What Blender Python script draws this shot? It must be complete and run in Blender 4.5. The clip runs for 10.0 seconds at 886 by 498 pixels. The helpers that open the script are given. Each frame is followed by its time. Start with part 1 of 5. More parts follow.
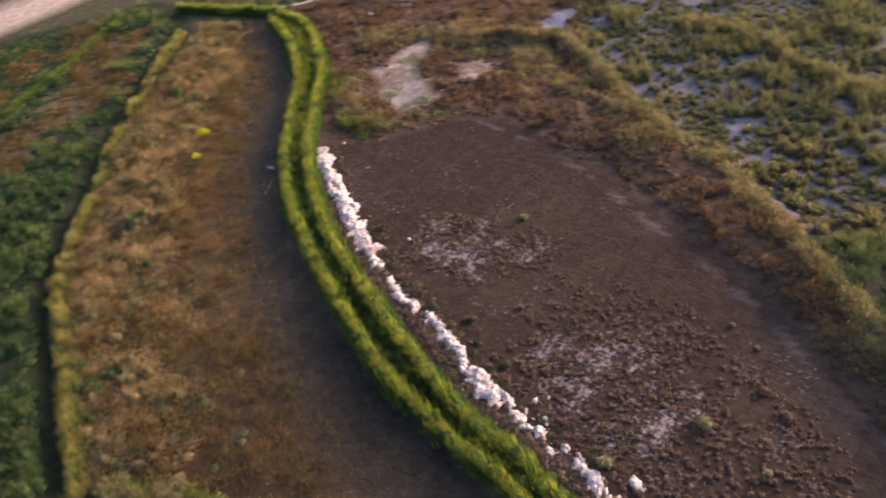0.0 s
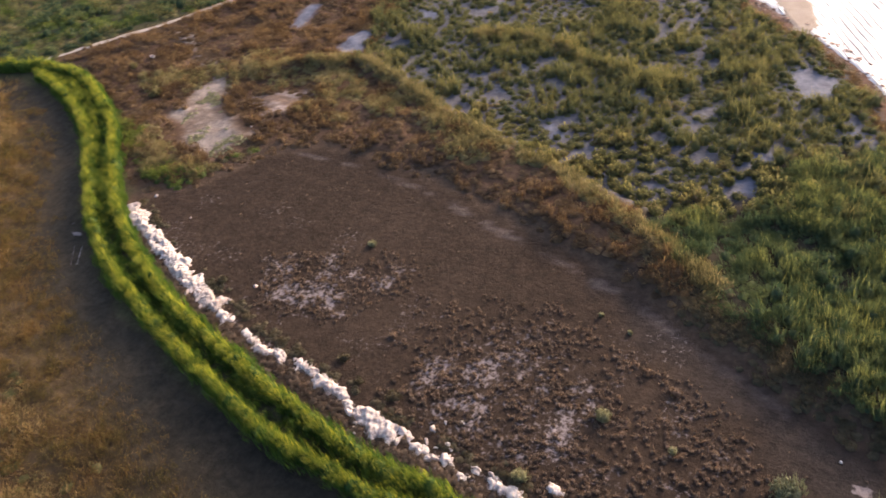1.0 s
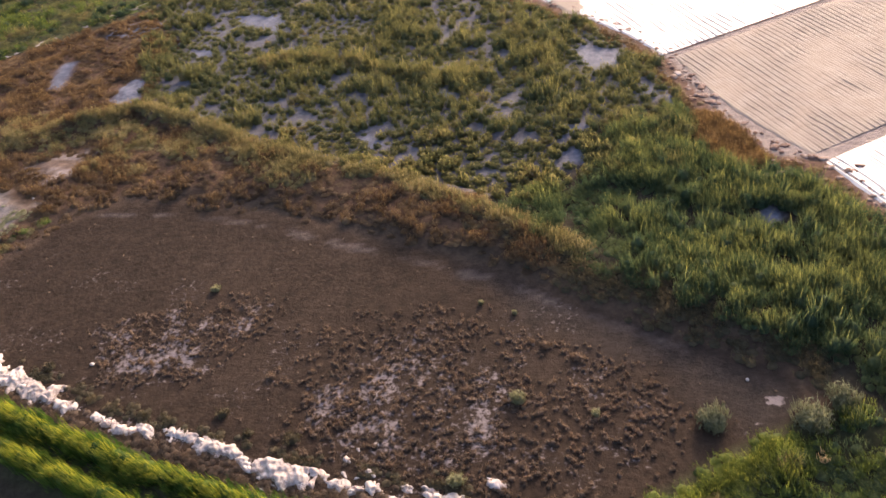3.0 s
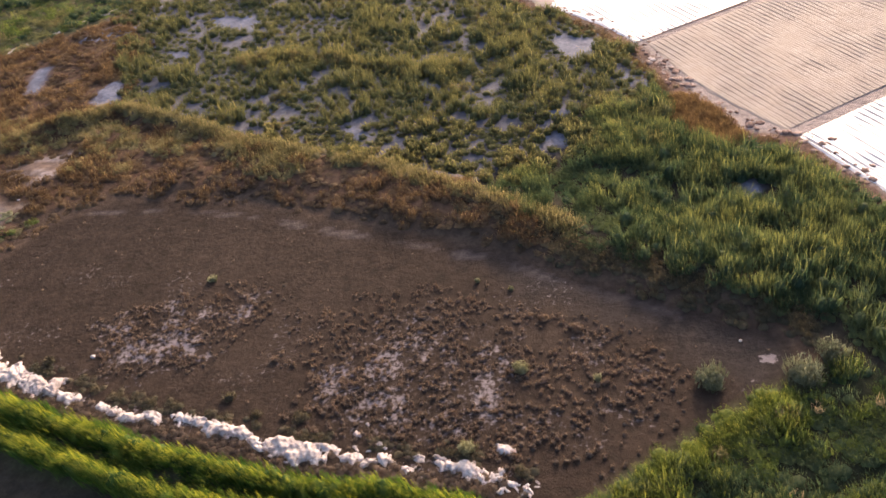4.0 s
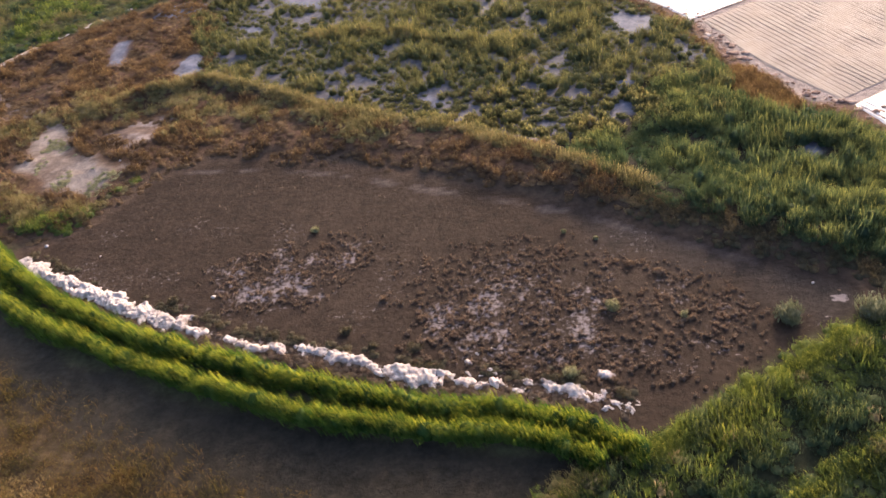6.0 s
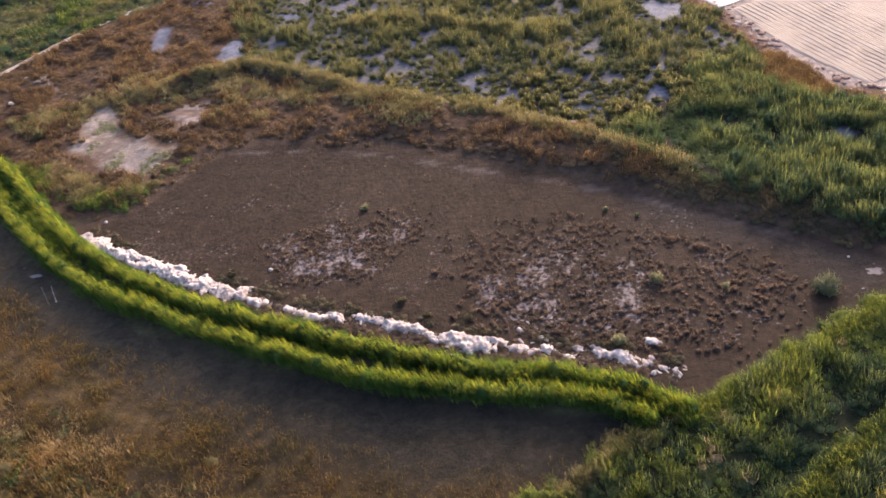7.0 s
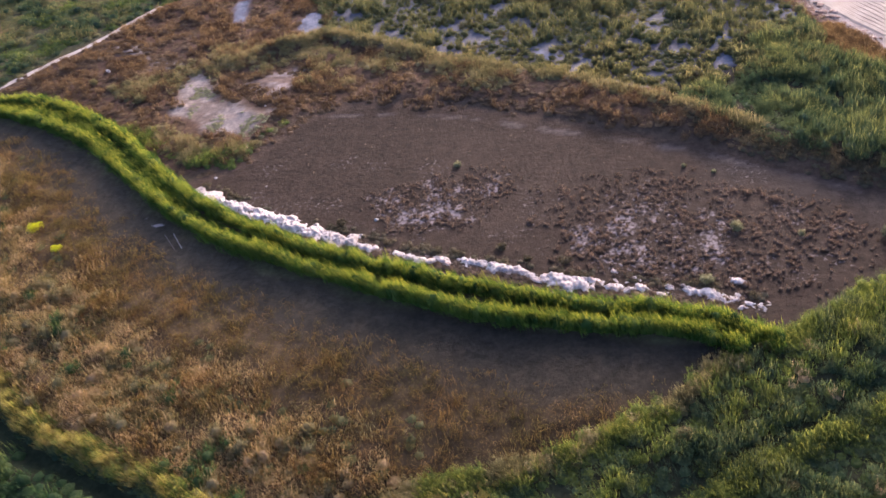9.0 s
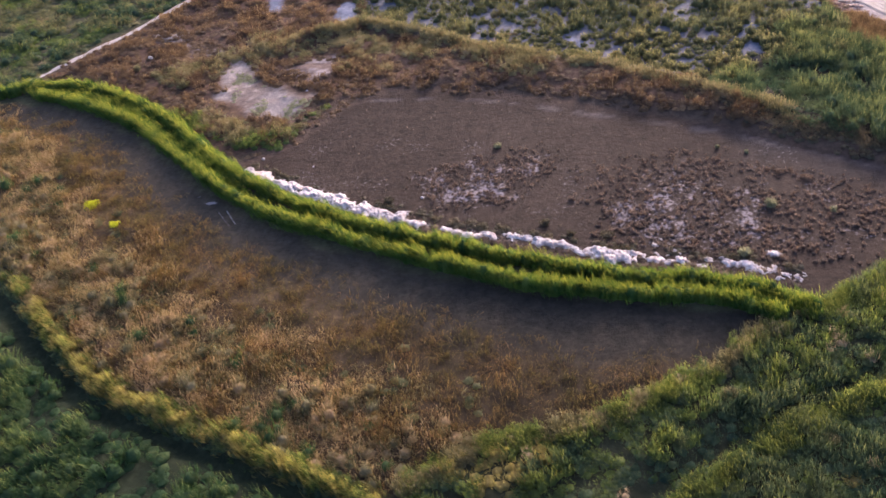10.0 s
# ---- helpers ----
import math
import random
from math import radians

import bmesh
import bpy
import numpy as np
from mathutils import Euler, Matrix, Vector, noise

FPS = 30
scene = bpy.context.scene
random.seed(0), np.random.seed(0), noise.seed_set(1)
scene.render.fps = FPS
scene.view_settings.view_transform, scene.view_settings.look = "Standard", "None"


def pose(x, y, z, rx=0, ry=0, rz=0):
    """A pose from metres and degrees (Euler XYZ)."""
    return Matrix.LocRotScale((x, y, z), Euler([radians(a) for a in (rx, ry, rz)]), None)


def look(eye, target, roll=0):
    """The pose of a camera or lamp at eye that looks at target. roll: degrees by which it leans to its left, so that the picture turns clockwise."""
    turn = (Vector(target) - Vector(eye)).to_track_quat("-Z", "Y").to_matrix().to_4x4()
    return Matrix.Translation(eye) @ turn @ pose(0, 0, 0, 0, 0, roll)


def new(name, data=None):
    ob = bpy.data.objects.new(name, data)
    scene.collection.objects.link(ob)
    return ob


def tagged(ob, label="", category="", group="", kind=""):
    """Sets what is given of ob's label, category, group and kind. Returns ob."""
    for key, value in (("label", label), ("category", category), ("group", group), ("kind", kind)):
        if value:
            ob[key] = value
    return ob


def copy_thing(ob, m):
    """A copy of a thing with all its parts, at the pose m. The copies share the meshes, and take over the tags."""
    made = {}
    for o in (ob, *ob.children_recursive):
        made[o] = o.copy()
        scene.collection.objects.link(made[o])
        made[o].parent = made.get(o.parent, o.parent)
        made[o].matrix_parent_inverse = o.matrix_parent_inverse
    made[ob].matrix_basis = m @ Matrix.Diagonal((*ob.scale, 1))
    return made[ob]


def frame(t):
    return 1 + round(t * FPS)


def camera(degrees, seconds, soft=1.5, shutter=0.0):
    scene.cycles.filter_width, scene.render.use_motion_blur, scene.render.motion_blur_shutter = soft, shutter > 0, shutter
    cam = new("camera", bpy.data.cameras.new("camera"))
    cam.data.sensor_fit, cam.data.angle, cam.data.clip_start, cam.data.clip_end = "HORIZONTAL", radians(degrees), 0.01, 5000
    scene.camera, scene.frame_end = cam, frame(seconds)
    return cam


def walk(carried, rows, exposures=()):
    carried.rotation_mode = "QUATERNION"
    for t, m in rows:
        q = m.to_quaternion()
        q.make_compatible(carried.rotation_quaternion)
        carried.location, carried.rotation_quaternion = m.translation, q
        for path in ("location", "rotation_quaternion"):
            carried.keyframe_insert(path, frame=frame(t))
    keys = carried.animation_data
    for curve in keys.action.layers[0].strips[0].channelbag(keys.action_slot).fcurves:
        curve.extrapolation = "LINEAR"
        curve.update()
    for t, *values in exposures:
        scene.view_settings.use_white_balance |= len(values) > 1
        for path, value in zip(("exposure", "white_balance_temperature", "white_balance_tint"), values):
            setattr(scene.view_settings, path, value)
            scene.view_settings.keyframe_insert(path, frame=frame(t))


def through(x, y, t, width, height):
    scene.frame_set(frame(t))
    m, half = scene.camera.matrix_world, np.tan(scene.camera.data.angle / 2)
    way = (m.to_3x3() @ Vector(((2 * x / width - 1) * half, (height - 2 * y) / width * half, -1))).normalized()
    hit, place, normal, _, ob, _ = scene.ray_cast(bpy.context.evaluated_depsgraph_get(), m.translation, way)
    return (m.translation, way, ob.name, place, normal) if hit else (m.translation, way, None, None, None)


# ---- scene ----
cam = camera(55.8, 10.0, soft=1.55, shutter=0.4)
PATH = [
    (0.0, 63.33, 29.36, 70.38, 50.74, 8.12, 45.67),
    (0.5, 58.34, 27.69, 69.82, 50.38, 6.71, 35.74),
    (1.0, 54.43, 26.41, 69.12, 50.47, 6.1, 28.38),
    (1.5, 51.27, 26.29, 67.5, 50.74, 6.04, 23.03),
    (2.0, 48.87, 25.97, 65.78, 51.14, 6.26, 18.02),
    (2.5, 46.34, 25.37, 64.03, 51.47, 6.27, 12.79),
    (3.2, 43.5, 23.7, 62.9, 51.75, 6.25, 7.55),
    (3.8, 41.8, 21.3, 62.2, 51.95, 6.3, 5.75),
    (4.0, 41.0, 20.3, 62.1, 51.99, 6.4, 5.5),
    (4.5, 38.37, 17.44, 62.59, 52.0, 6.2, 5.24),
    (5.0, 36.05, 14.87, 63.32, 51.78, 6.18, 5.4),
    (5.5, 33.87, 12.23, 63.92, 51.65, 6.18, 5.73),
    (7.0, 26.91, 4.12, 66.3, 51.07, 6.23, 6.44),
    (7.5, 24.48, 1.26, 67.04, 50.9, 6.21, 6.65),
    (8.0, 22.06, -1.46, 68.19, 50.5, 6.28, 6.81),
    (8.5, 19.66, -4.33, 69.41, 50.14, 6.35, 7.02),
    (9.0, 17.41, -7.27, 70.27, 49.98, 6.48, 7.26),
    (9.5, 14.75, -10.45, 71.2, 49.83, 6.4, 7.34),
    (10.0, 12.13, -13.71, 71.9, 49.8, 6.38, 7.39),
]
walk(cam, [(r[0], pose(*r[1:])) for r in PATH], exposures=[(0.0, -0.1, 6120, 25), (1.0, -0.03, 6260, 16), (2.5, -0.01, 6350, 18), (5.5, 0.03, 6220, 17), (10.0, 0.1, 5400, 25)])

# ---------------------------------------------------------------- light
SUN_EL = 19.0
SUN_AZ = math.atan2(0.25, 0.97)          # from +y towards +x
world = bpy.data.worlds.new("sky")
scene.world = world
world.use_nodes = True
wt = world.node_tree
sky = wt.nodes.new("ShaderNodeTexSky")
sky.sky_type, sky.sun_disc = "NISHITA", False
sky.sun_elevation, sky.sun_rotation = radians(SUN_EL), SUN_AZ
sky.air_density, sky.dust_density, sky.ozone_density = 0.8, 4.0, 0.6
wt.links.new(sky.outputs[0], wt.nodes["Background"].inputs[0])
wt.nodes["Background"].inputs[1].default_value = 0.42
sun_data = bpy.data.lights.new("sun", "SUN")
sun_data.energy, sun_data.angle, sun_data.color = 4.8, radians(0.6), (1.0, 0.72, 0.46)
sun = new("sun", sun_data)
sun_dir = Vector((math.sin(SUN_AZ) * math.cos(radians(SUN_EL)), math.cos(SUN_AZ) * math.cos(radians(SUN_EL)), math.sin(radians(SUN_EL))))
sun.matrix_world = look(sun_dir * 100, (0, 0, 0))

# ---------------------------------------------------------------- numbers: noise, distances, outlines
def lattice(ix, iy, seed):
    h = (ix.astype(np.int64) * 374761393 + iy.astype(np.int64) * 668265263 + seed * 1442695041) & 0x7FFFFFFF
    h = ((h ^ (h >> 13)) * 1274126177) & 0x7FFFFFFF
    return ((h ^ (h >> 16)) & 0xFFFF) / 65535.0


def vnoise(x, y, size, seed=0):
    """Smooth noise from 0 to 1 with lumps about size metres across."""
    x, y = np.asarray(x, float) / size, np.asarray(y, float) / size
    ix, iy = np.floor(x).astype(int), np.floor(y).astype(int)
    fx, fy = x - ix, y - iy
    fx, fy = fx * fx * (3 - 2 * fx), fy * fy * (3 - 2 * fy)
    a = lattice(ix, iy, seed) * (1 - fx) + lattice(ix + 1, iy, seed) * fx
    b = lattice(ix, iy + 1, seed) * (1 - fx) + lattice(ix + 1, iy + 1, seed) * fx
    return a * (1 - fy) + b * fy


def fbm(x, y, size, seed=0):
    return 0.55 * vnoise(x, y, size, seed) + 0.3 * vnoise(x, y, size / 2.1, seed + 1) + 0.15 * vnoise(x, y, size / 4.3, seed + 2)


def line_dist(x, y, pts):
    """Distance to an open line, and the share of its length at the nearest point."""
    best, share = np.full(np.shape(x), 1e9), np.zeros(np.shape(x))
    n = len(pts) - 1
    for i in range(n):
        (ax, ay), (bx, by) = pts[i], pts[i + 1]
        dx, dy = bx - ax, by - ay
        u = np.clip(((x - ax) * dx + (y - ay) * dy) / (dx * dx + dy * dy), 0, 1)
        d = np.hypot(x - ax - u * dx, y - ay - u * dy)
        share = np.where(d < best, (i + u) / n, share)
        best = np.minimum(best, d)
    return best, share


def inside(x, y, poly):
    """Signed distance to a closed outline, positive inside."""
    d, _ = line_dist(x, y, list(poly) + [poly[0]])
    odd = np.zeros(np.shape(x), bool)
    for (ax, ay), (bx, by) in zip(poly, list(poly[1:]) + [poly[0]]):
        cross = ((ay > y) != (by > y))
        xs = ax + (y - ay) * (bx - ax) / ((by - ay) if by != ay else 1e-9)
        odd ^= cross & (x < xs)
    return np.where(odd, d, -d)


def step(v, lo, hi):
    u = np.clip((v - lo) / (hi - lo), 0, 1)
    return u * u * (3 - 2 * u)


POND = [(-40.6, 90.3), (-34.1, 96.8), (-28.5, 107.5), (-21.7, 112.2), (-13.7, 112.2), (-1.2, 109.9), (11.0, 105.7), (22.8, 102.3), (33.9, 98.1),
        (43.8, 92.5), (52.9, 88.0), (62.0, 85.3), (63.4, 79.4), (58.4, 75.8), (50.0, 69.9), (44.0, 65.6), (38.9, 61.7), (26.3, 64.7), (16.5, 65.3), (6.2, 68.0), (-5.2, 71.3),
        (-17.7, 75.8), (-32.7, 82.6)]
PATCH_A = [(-13.8, 86.8), (-7.1, 90.7), (5.2, 94.5), (8.6, 89.7), (1.4, 80.0), (-9.0, 78.7)]
PATCH_B = [(14.2, 84.5), (25.8, 88.4), (31.5, 87.4), (38.2, 81.7), (39.6, 72.3), (28.0, 68.3), (17.8, 71.0), (14.0, 73.5)]
TUFTS = [(9.8, 88.2), (27.1, 92.6), (48.6, 84.6), (52.7, 79.7), (49.8, 71.6), (42.2, 65.8), (31.6, 67.9), (14.8, 70.9)]
FAR_ROW = [(-118, 106.5), (-104, 113), (-93, 117.6), (-84, 117.4), (-74.4, 113.7), (-64.5, 107.8), (-57.5, 102.4), (-50, 94.9), (-45.5, 90.6), (-40, 86), (-33, 81.2), (-25, 76.9), (-17, 73.7), (-9, 71),
           (-1.4, 68.6), (5.7, 66.7), (12.2, 65.1), (18, 64.1), (24, 64.1), (29.5, 63), (34, 61.6), (38, 59.2)]
NEAR_ROW = [(-90, 114.3), (-79, 110.8), (-69, 105.4), (-61, 99.8), (-53.5, 92.8), (-47.5, 87.4), (-40.5, 82.2), (-34, 77.8), (-27, 74.3), (-20, 71.1), (-12.5, 68.4), (-4.5, 65.8),
            (3, 63.4), (10, 62), (17, 61.1), (24, 61), (30, 59.8), (34.5, 57.6)]
LOWER = [(-101.4, 101.2), (-107.5, 106.1), (-95.7, 112.7), (-85.3, 110.8), (-73.5, 106.5), (-64.0, 99.4), (-54.3, 90.2), (-38.8, 78.4), (-23.3, 70.2), (-9.9, 65.5), (1.9, 62.0), (12.2, 59.7), (22.0, 59.4),
         (32.7, 58.2), (26.5, 50.5), (18.7, 46.3), (9.8, 41.1), (-1.0, 37.8), (-6.8, 32.6), (-12.0, 32.0), (-23.0, 37.0), (-34.4, 40.5), (-44.0, 45.3), (-58.1, 55.1), (-70.3, 64.7), (-87.7, 81.0)]
LEFT_ROW = [(-106, 101), (-94, 88), (-82, 76), (-70.3, 65.2), (-62, 59.3), (-56, 53.8), (-48.5, 47.8), (-43, 44.2), (-33, 40.5), (-25, 37.6), (-16.5, 34), (-7.5, 31)]
SAND_A = [(-53, 111.9), (-53.5, 117), (-56, 125), (-52.8, 125), (-47.8, 117.8), (-43, 114.4), (-35.2, 111.9), (-35, 107.5), (-37, 103), (-46, 106.2), (-51.8, 110)]
SAND_LANE = [(-52.1, 122.0), (-56.5, 127.4), (-64.2, 131.2), (-71.0, 136.3), (-76.0, 137.1)]
SAND_B = [(-42, 120.4), (-40.9, 124.2), (-33.9, 125.2), (-33.2, 119.7), (-36, 115.8)]
POOLS = [[(-39, 141.5), (-38.6, 149.5), (-35, 149.3), (-33.6, 141.2), (-35.2, 138.2)],
         [(-54.5, 147.5), (-56.5, 157.5), (-54, 157.3), (-52, 147.3)],
         [(-53, 168), (-51.5, 174.5), (-42, 178), (-42, 171), (-45, 167.5)],
         [(-29.5, 178.3), (-17.9, 176.4), (-15.9, 167.6), (-25.9, 171.9)],
         [(38.2, 156.9), (40.9, 158.4), (44.2, 156.8), (47.2, 155.4), (46.4, 150.0), (42.6, 147.6), (40.3, 152.6)],
         [(38.3, 132.3), (42.7, 132.8), (42.9, 129.5), (38.6, 127.8)],
         [(41.8, 125.7), (43.2, 121.4), (39.2, 121.6), (38.9, 126)],
         [(31.7, 154.2), (33.8, 147.1), (34.8, 150), (34.2, 156.3)],
         [(50.3, 143.9), (52.3, 141.5), (51.4, 137.6), (50.3, 139.7)],
         [(54.1, 141.3), (55.3, 137.1), (54.2, 135.3), (53.3, 138.4)],
         [(61.4, 106.9), (64.5, 112.2), (65.6, 109.9), (63.3, 105.9)],
         [(-33, 162), (-27.6, 161.3), (-25.2, 157.1), (-31, 159.2)],
         [(9.2, 131), (12.4, 127), (10.7, 125.6), (8.3, 128.8)],
         [(18.2, 144), (22.2, 142.5), (21.4, 139.6), (17.9, 141)],
         [(-4.9, 150), (-0.8, 145), (-2.6, 142.8), (-6.4, 153.4)]]
MARSH = [(-32.6, 137.0), (-22.5, 134.9), (-11.0, 128.2), (4.2, 121.7), (17.7, 116.6), (26.1, 114.0), (34.7, 111.4), (42.6, 117.5), (56.3, 119.3), (56.6, 138.0), (52.4, 151.0), (43.6, 165.2), (36.6, 171.0), (27.8, 179.6),
         (3.5, 232.1), (-54.1, 240.9), (-52.6, 180.6), (-40.2, 159.2)]
HEATH = [(-94.2, 122.4), (-88.2, 133.9), (-80.7, 145.1), (-75.5, 155.3), (-69.2, 163.5), (-60.8, 171.5), (-48.2, 182.7), (-36.4, 164.8), (-30.3, 136.4), (-11.0, 128.5), (4.2, 121.9), (17.7, 116.8), (30.8, 111.4), (40.3, 102.5), (39.0, 97.3), (33.8, 98.8),
         (22.7, 103.1), (-1.3, 110.8), (-21.8, 112.8), (-28.6, 108.4), (-33.9, 98.8), (-40.8, 92.0), (-49.3, 95.4), (-61.4, 105.8), (-70.8, 112.4)]
BELT = [(42.9, 129.6), (56.3, 137.5), (61.1, 126.4), (67.1, 121.1), (75.5, 111.3), (89.9, 89.2), (101.5, 63.1), (90.6, 57.9), (77.8, 73.5), (66.1, 84.4), (62.8, 86.8), (53.9, 90.7), (42.7, 97.3), (35.4, 104.0), (30.1, 109.3), (34.0, 114.9), (42.7, 118.1)]
THICKET = [(38.7, 61.0), (44.0, 64.1), (49.9, 68.9), (56.0, 72.8), (61.1, 75.9), (67.7, 80.5), (84.6, 71.8), (92.6, 53.4), (71.8, 23.9), (28.4, 12.0), (-6.3, 14.5), (-11.0, 26.0), (-6.5, 32.5), (-1.0, 37.4),
           (9.8, 40.6), (18.7, 46.0), (26.5, 50.2), (33.7, 57.4)]
TRENCH = [(14.6, 31.5), (20.5, 35.5), (26.2, 39.6), (32.4, 44.6), (42.7, 50.2), (53.0, 58.7), (62.7, 65.1), (76.2, 71.5)]
LEFT_WOODS = [(-104.2, 102.4), (-93.7, 86.9), (-81.6, 74.2), (-69.0, 63.1), (-56.1, 52.4), (-42.1, 43.1), (-22.2, 35.5), (-3.0, 28.1), (-4.2, 6.6), (-53.3, 3.6), (-121.4, 40.8), (-144.9, 76.2), (-131.5, 106.3), (-118.5, 108.7)]
TRAIL = [(-99, 117), (-95.9, 122.2), (-90, 131), (-83.5, 140.5), (-78.5, 151), (-74, 160), (-66, 170), (-57, 181), (-40, 200)]
ROAD = [(-176, 45), (-158, 76), (-160, 95), (-157, 127), (-146, 166)]
SHORE = [(20, 189), (28.4, 179.6), (37.2, 171.2), (44.2, 165.2), (49, 158.7), (53.2, 150.6), (57.1, 138.8), (61.4, 126.8), (64.5, 122.6), (67.5, 121), (71.5, 120), (74, 114), (76.5, 108.5), (79, 102.8), (92, 80), (108, 55)]
HEART = [(-20.5, 19.4), (39.2, 32.5), (53.8, 49.1), (70.9, 73.3), (78.7, 104.8), (97.7, 168.3), (79.2, 186.9), (-98.1, 201.4), (-159.0, 116.8), (-187.2, 83.1), (-127.3, 57.2), (-41.0, 26.1)]   # sown at full density
FURROW = (0.464, -0.886)                 # along the furrows
ACROSS = (0.82, 0.572)                  # away from the shore
CORNER = (55.0, 153.0)
PLOT = 35.1
FOAM_LINE = [(-40.6, 89.2), (-36, 86.2), (-31.5, 84.2), (-27, 82.1), (-23.2, 80.3), (-19.5, 78.7), (-15.7, 77.3), (-11.3, 75.9), (-7.2, 74.4), (-4.9, 73.6), (-1, 73), (2.1, 72.7), (6, 71.8), (8.8, 70.8), (10.9, 69.7),
             (13.3, 69.5), (15.8, 68.8), (18.4, 68.8), (20.8, 68.1), (24, 67.8), (27.1, 67.7), (30.2, 67.1), (34.3, 66), (37.2, 64.6)]
LEVEE = [(-46, 131), (-40, 134), (-35.7, 135.5), (-30.5, 138), (-22.2, 134.3), (-14, 130), (-9.4, 127), (-2, 123.5), (6, 120.5), (13, 117.8), (20, 114.5), (27, 110), (34, 105.8), (43, 100.5), (53, 95), (64, 90), (72, 84)]


def height(x, y):
    x, y = np.asarray(x, float), np.asarray(y, float)
    z = 0.10 * (fbm(x, y, 9, 3) - 0.5) + 0.05 * (fbm(x, y, 2.2, 5) - 0.5)
    z = z + 1.5 * step(inside(x, y, HEATH), 0, 4) * fbm(x, y, 6.5, 9) ** 2
    z = z + (0.8 + 0.9 * step(-x, 10, 40)) * step(inside(x, y, LOWER), 0, 3) * step(line_dist(x, y, NEAR_ROW)[0], 9, 15) * fbm(x, y, 5.0, 11) ** 2
    z = z - 0.06 * step(inside(x, y, POND), 0, 4)
    lev, at = line_dist(x, y, LEVEE)
    z = z + 1.25 * np.where(inside(x, y, POND) > -13, np.clip(1 - lev / 11, 0, 1), np.clip(1 - lev / 3.5, 0, 1)) * step(-inside(x, y, POND), -0.3, 2.5) * step(at, 0.0, 0.06) * step(-at, -1.0, -0.9)
    tr, _ = line_dist(x, y, TRENCH)
    out, _ = line_dist(x, y, [(a - 2.3, b - 2.1) for a, b in LEFT_ROW])
    return z - 0.32 * step(-tr, -1.6, -0.5) - 0.9 * step(-out, -1.7, -0.6)


# ---------------------------------------------------------------- materials
def material(name):
    m = bpy.data.materials.new(name)
    m.use_nodes = True
    return m, m.node_tree.nodes, m.node_tree.links, m.node_tree.nodes["Principled BSDF"]


def noise_node(n, scale, detail=4.0, rough=0.6):
    k = n.new("ShaderNodeTexNoise")
    k.inputs["Scale"].default_value, k.inputs["Detail"].default_value, k.inputs["Roughness"].default_value = scale, detail, rough
    return k


def ramp_node(n, stops):
    r = n.new("ShaderNodeValToRGB")
    e = r.color_ramp.elements
    while len(e) < len(stops):
        e.new(0.5)
    for el, (p, c) in zip(e, stops):
        el.position, el.color = p, (*c, 1)
    return r


def world_pos(n):
    return n.new("ShaderNodeNewGeometry").outputs["Position"]


def muted(c, k=0.24):
    g = 0.35 * c[0] + 0.5 * c[1] + 0.15 * c[2]
    return tuple(v * (1 - k) + g * k * w for v, w in zip(c, (1.0, 1.0, 1.1)))


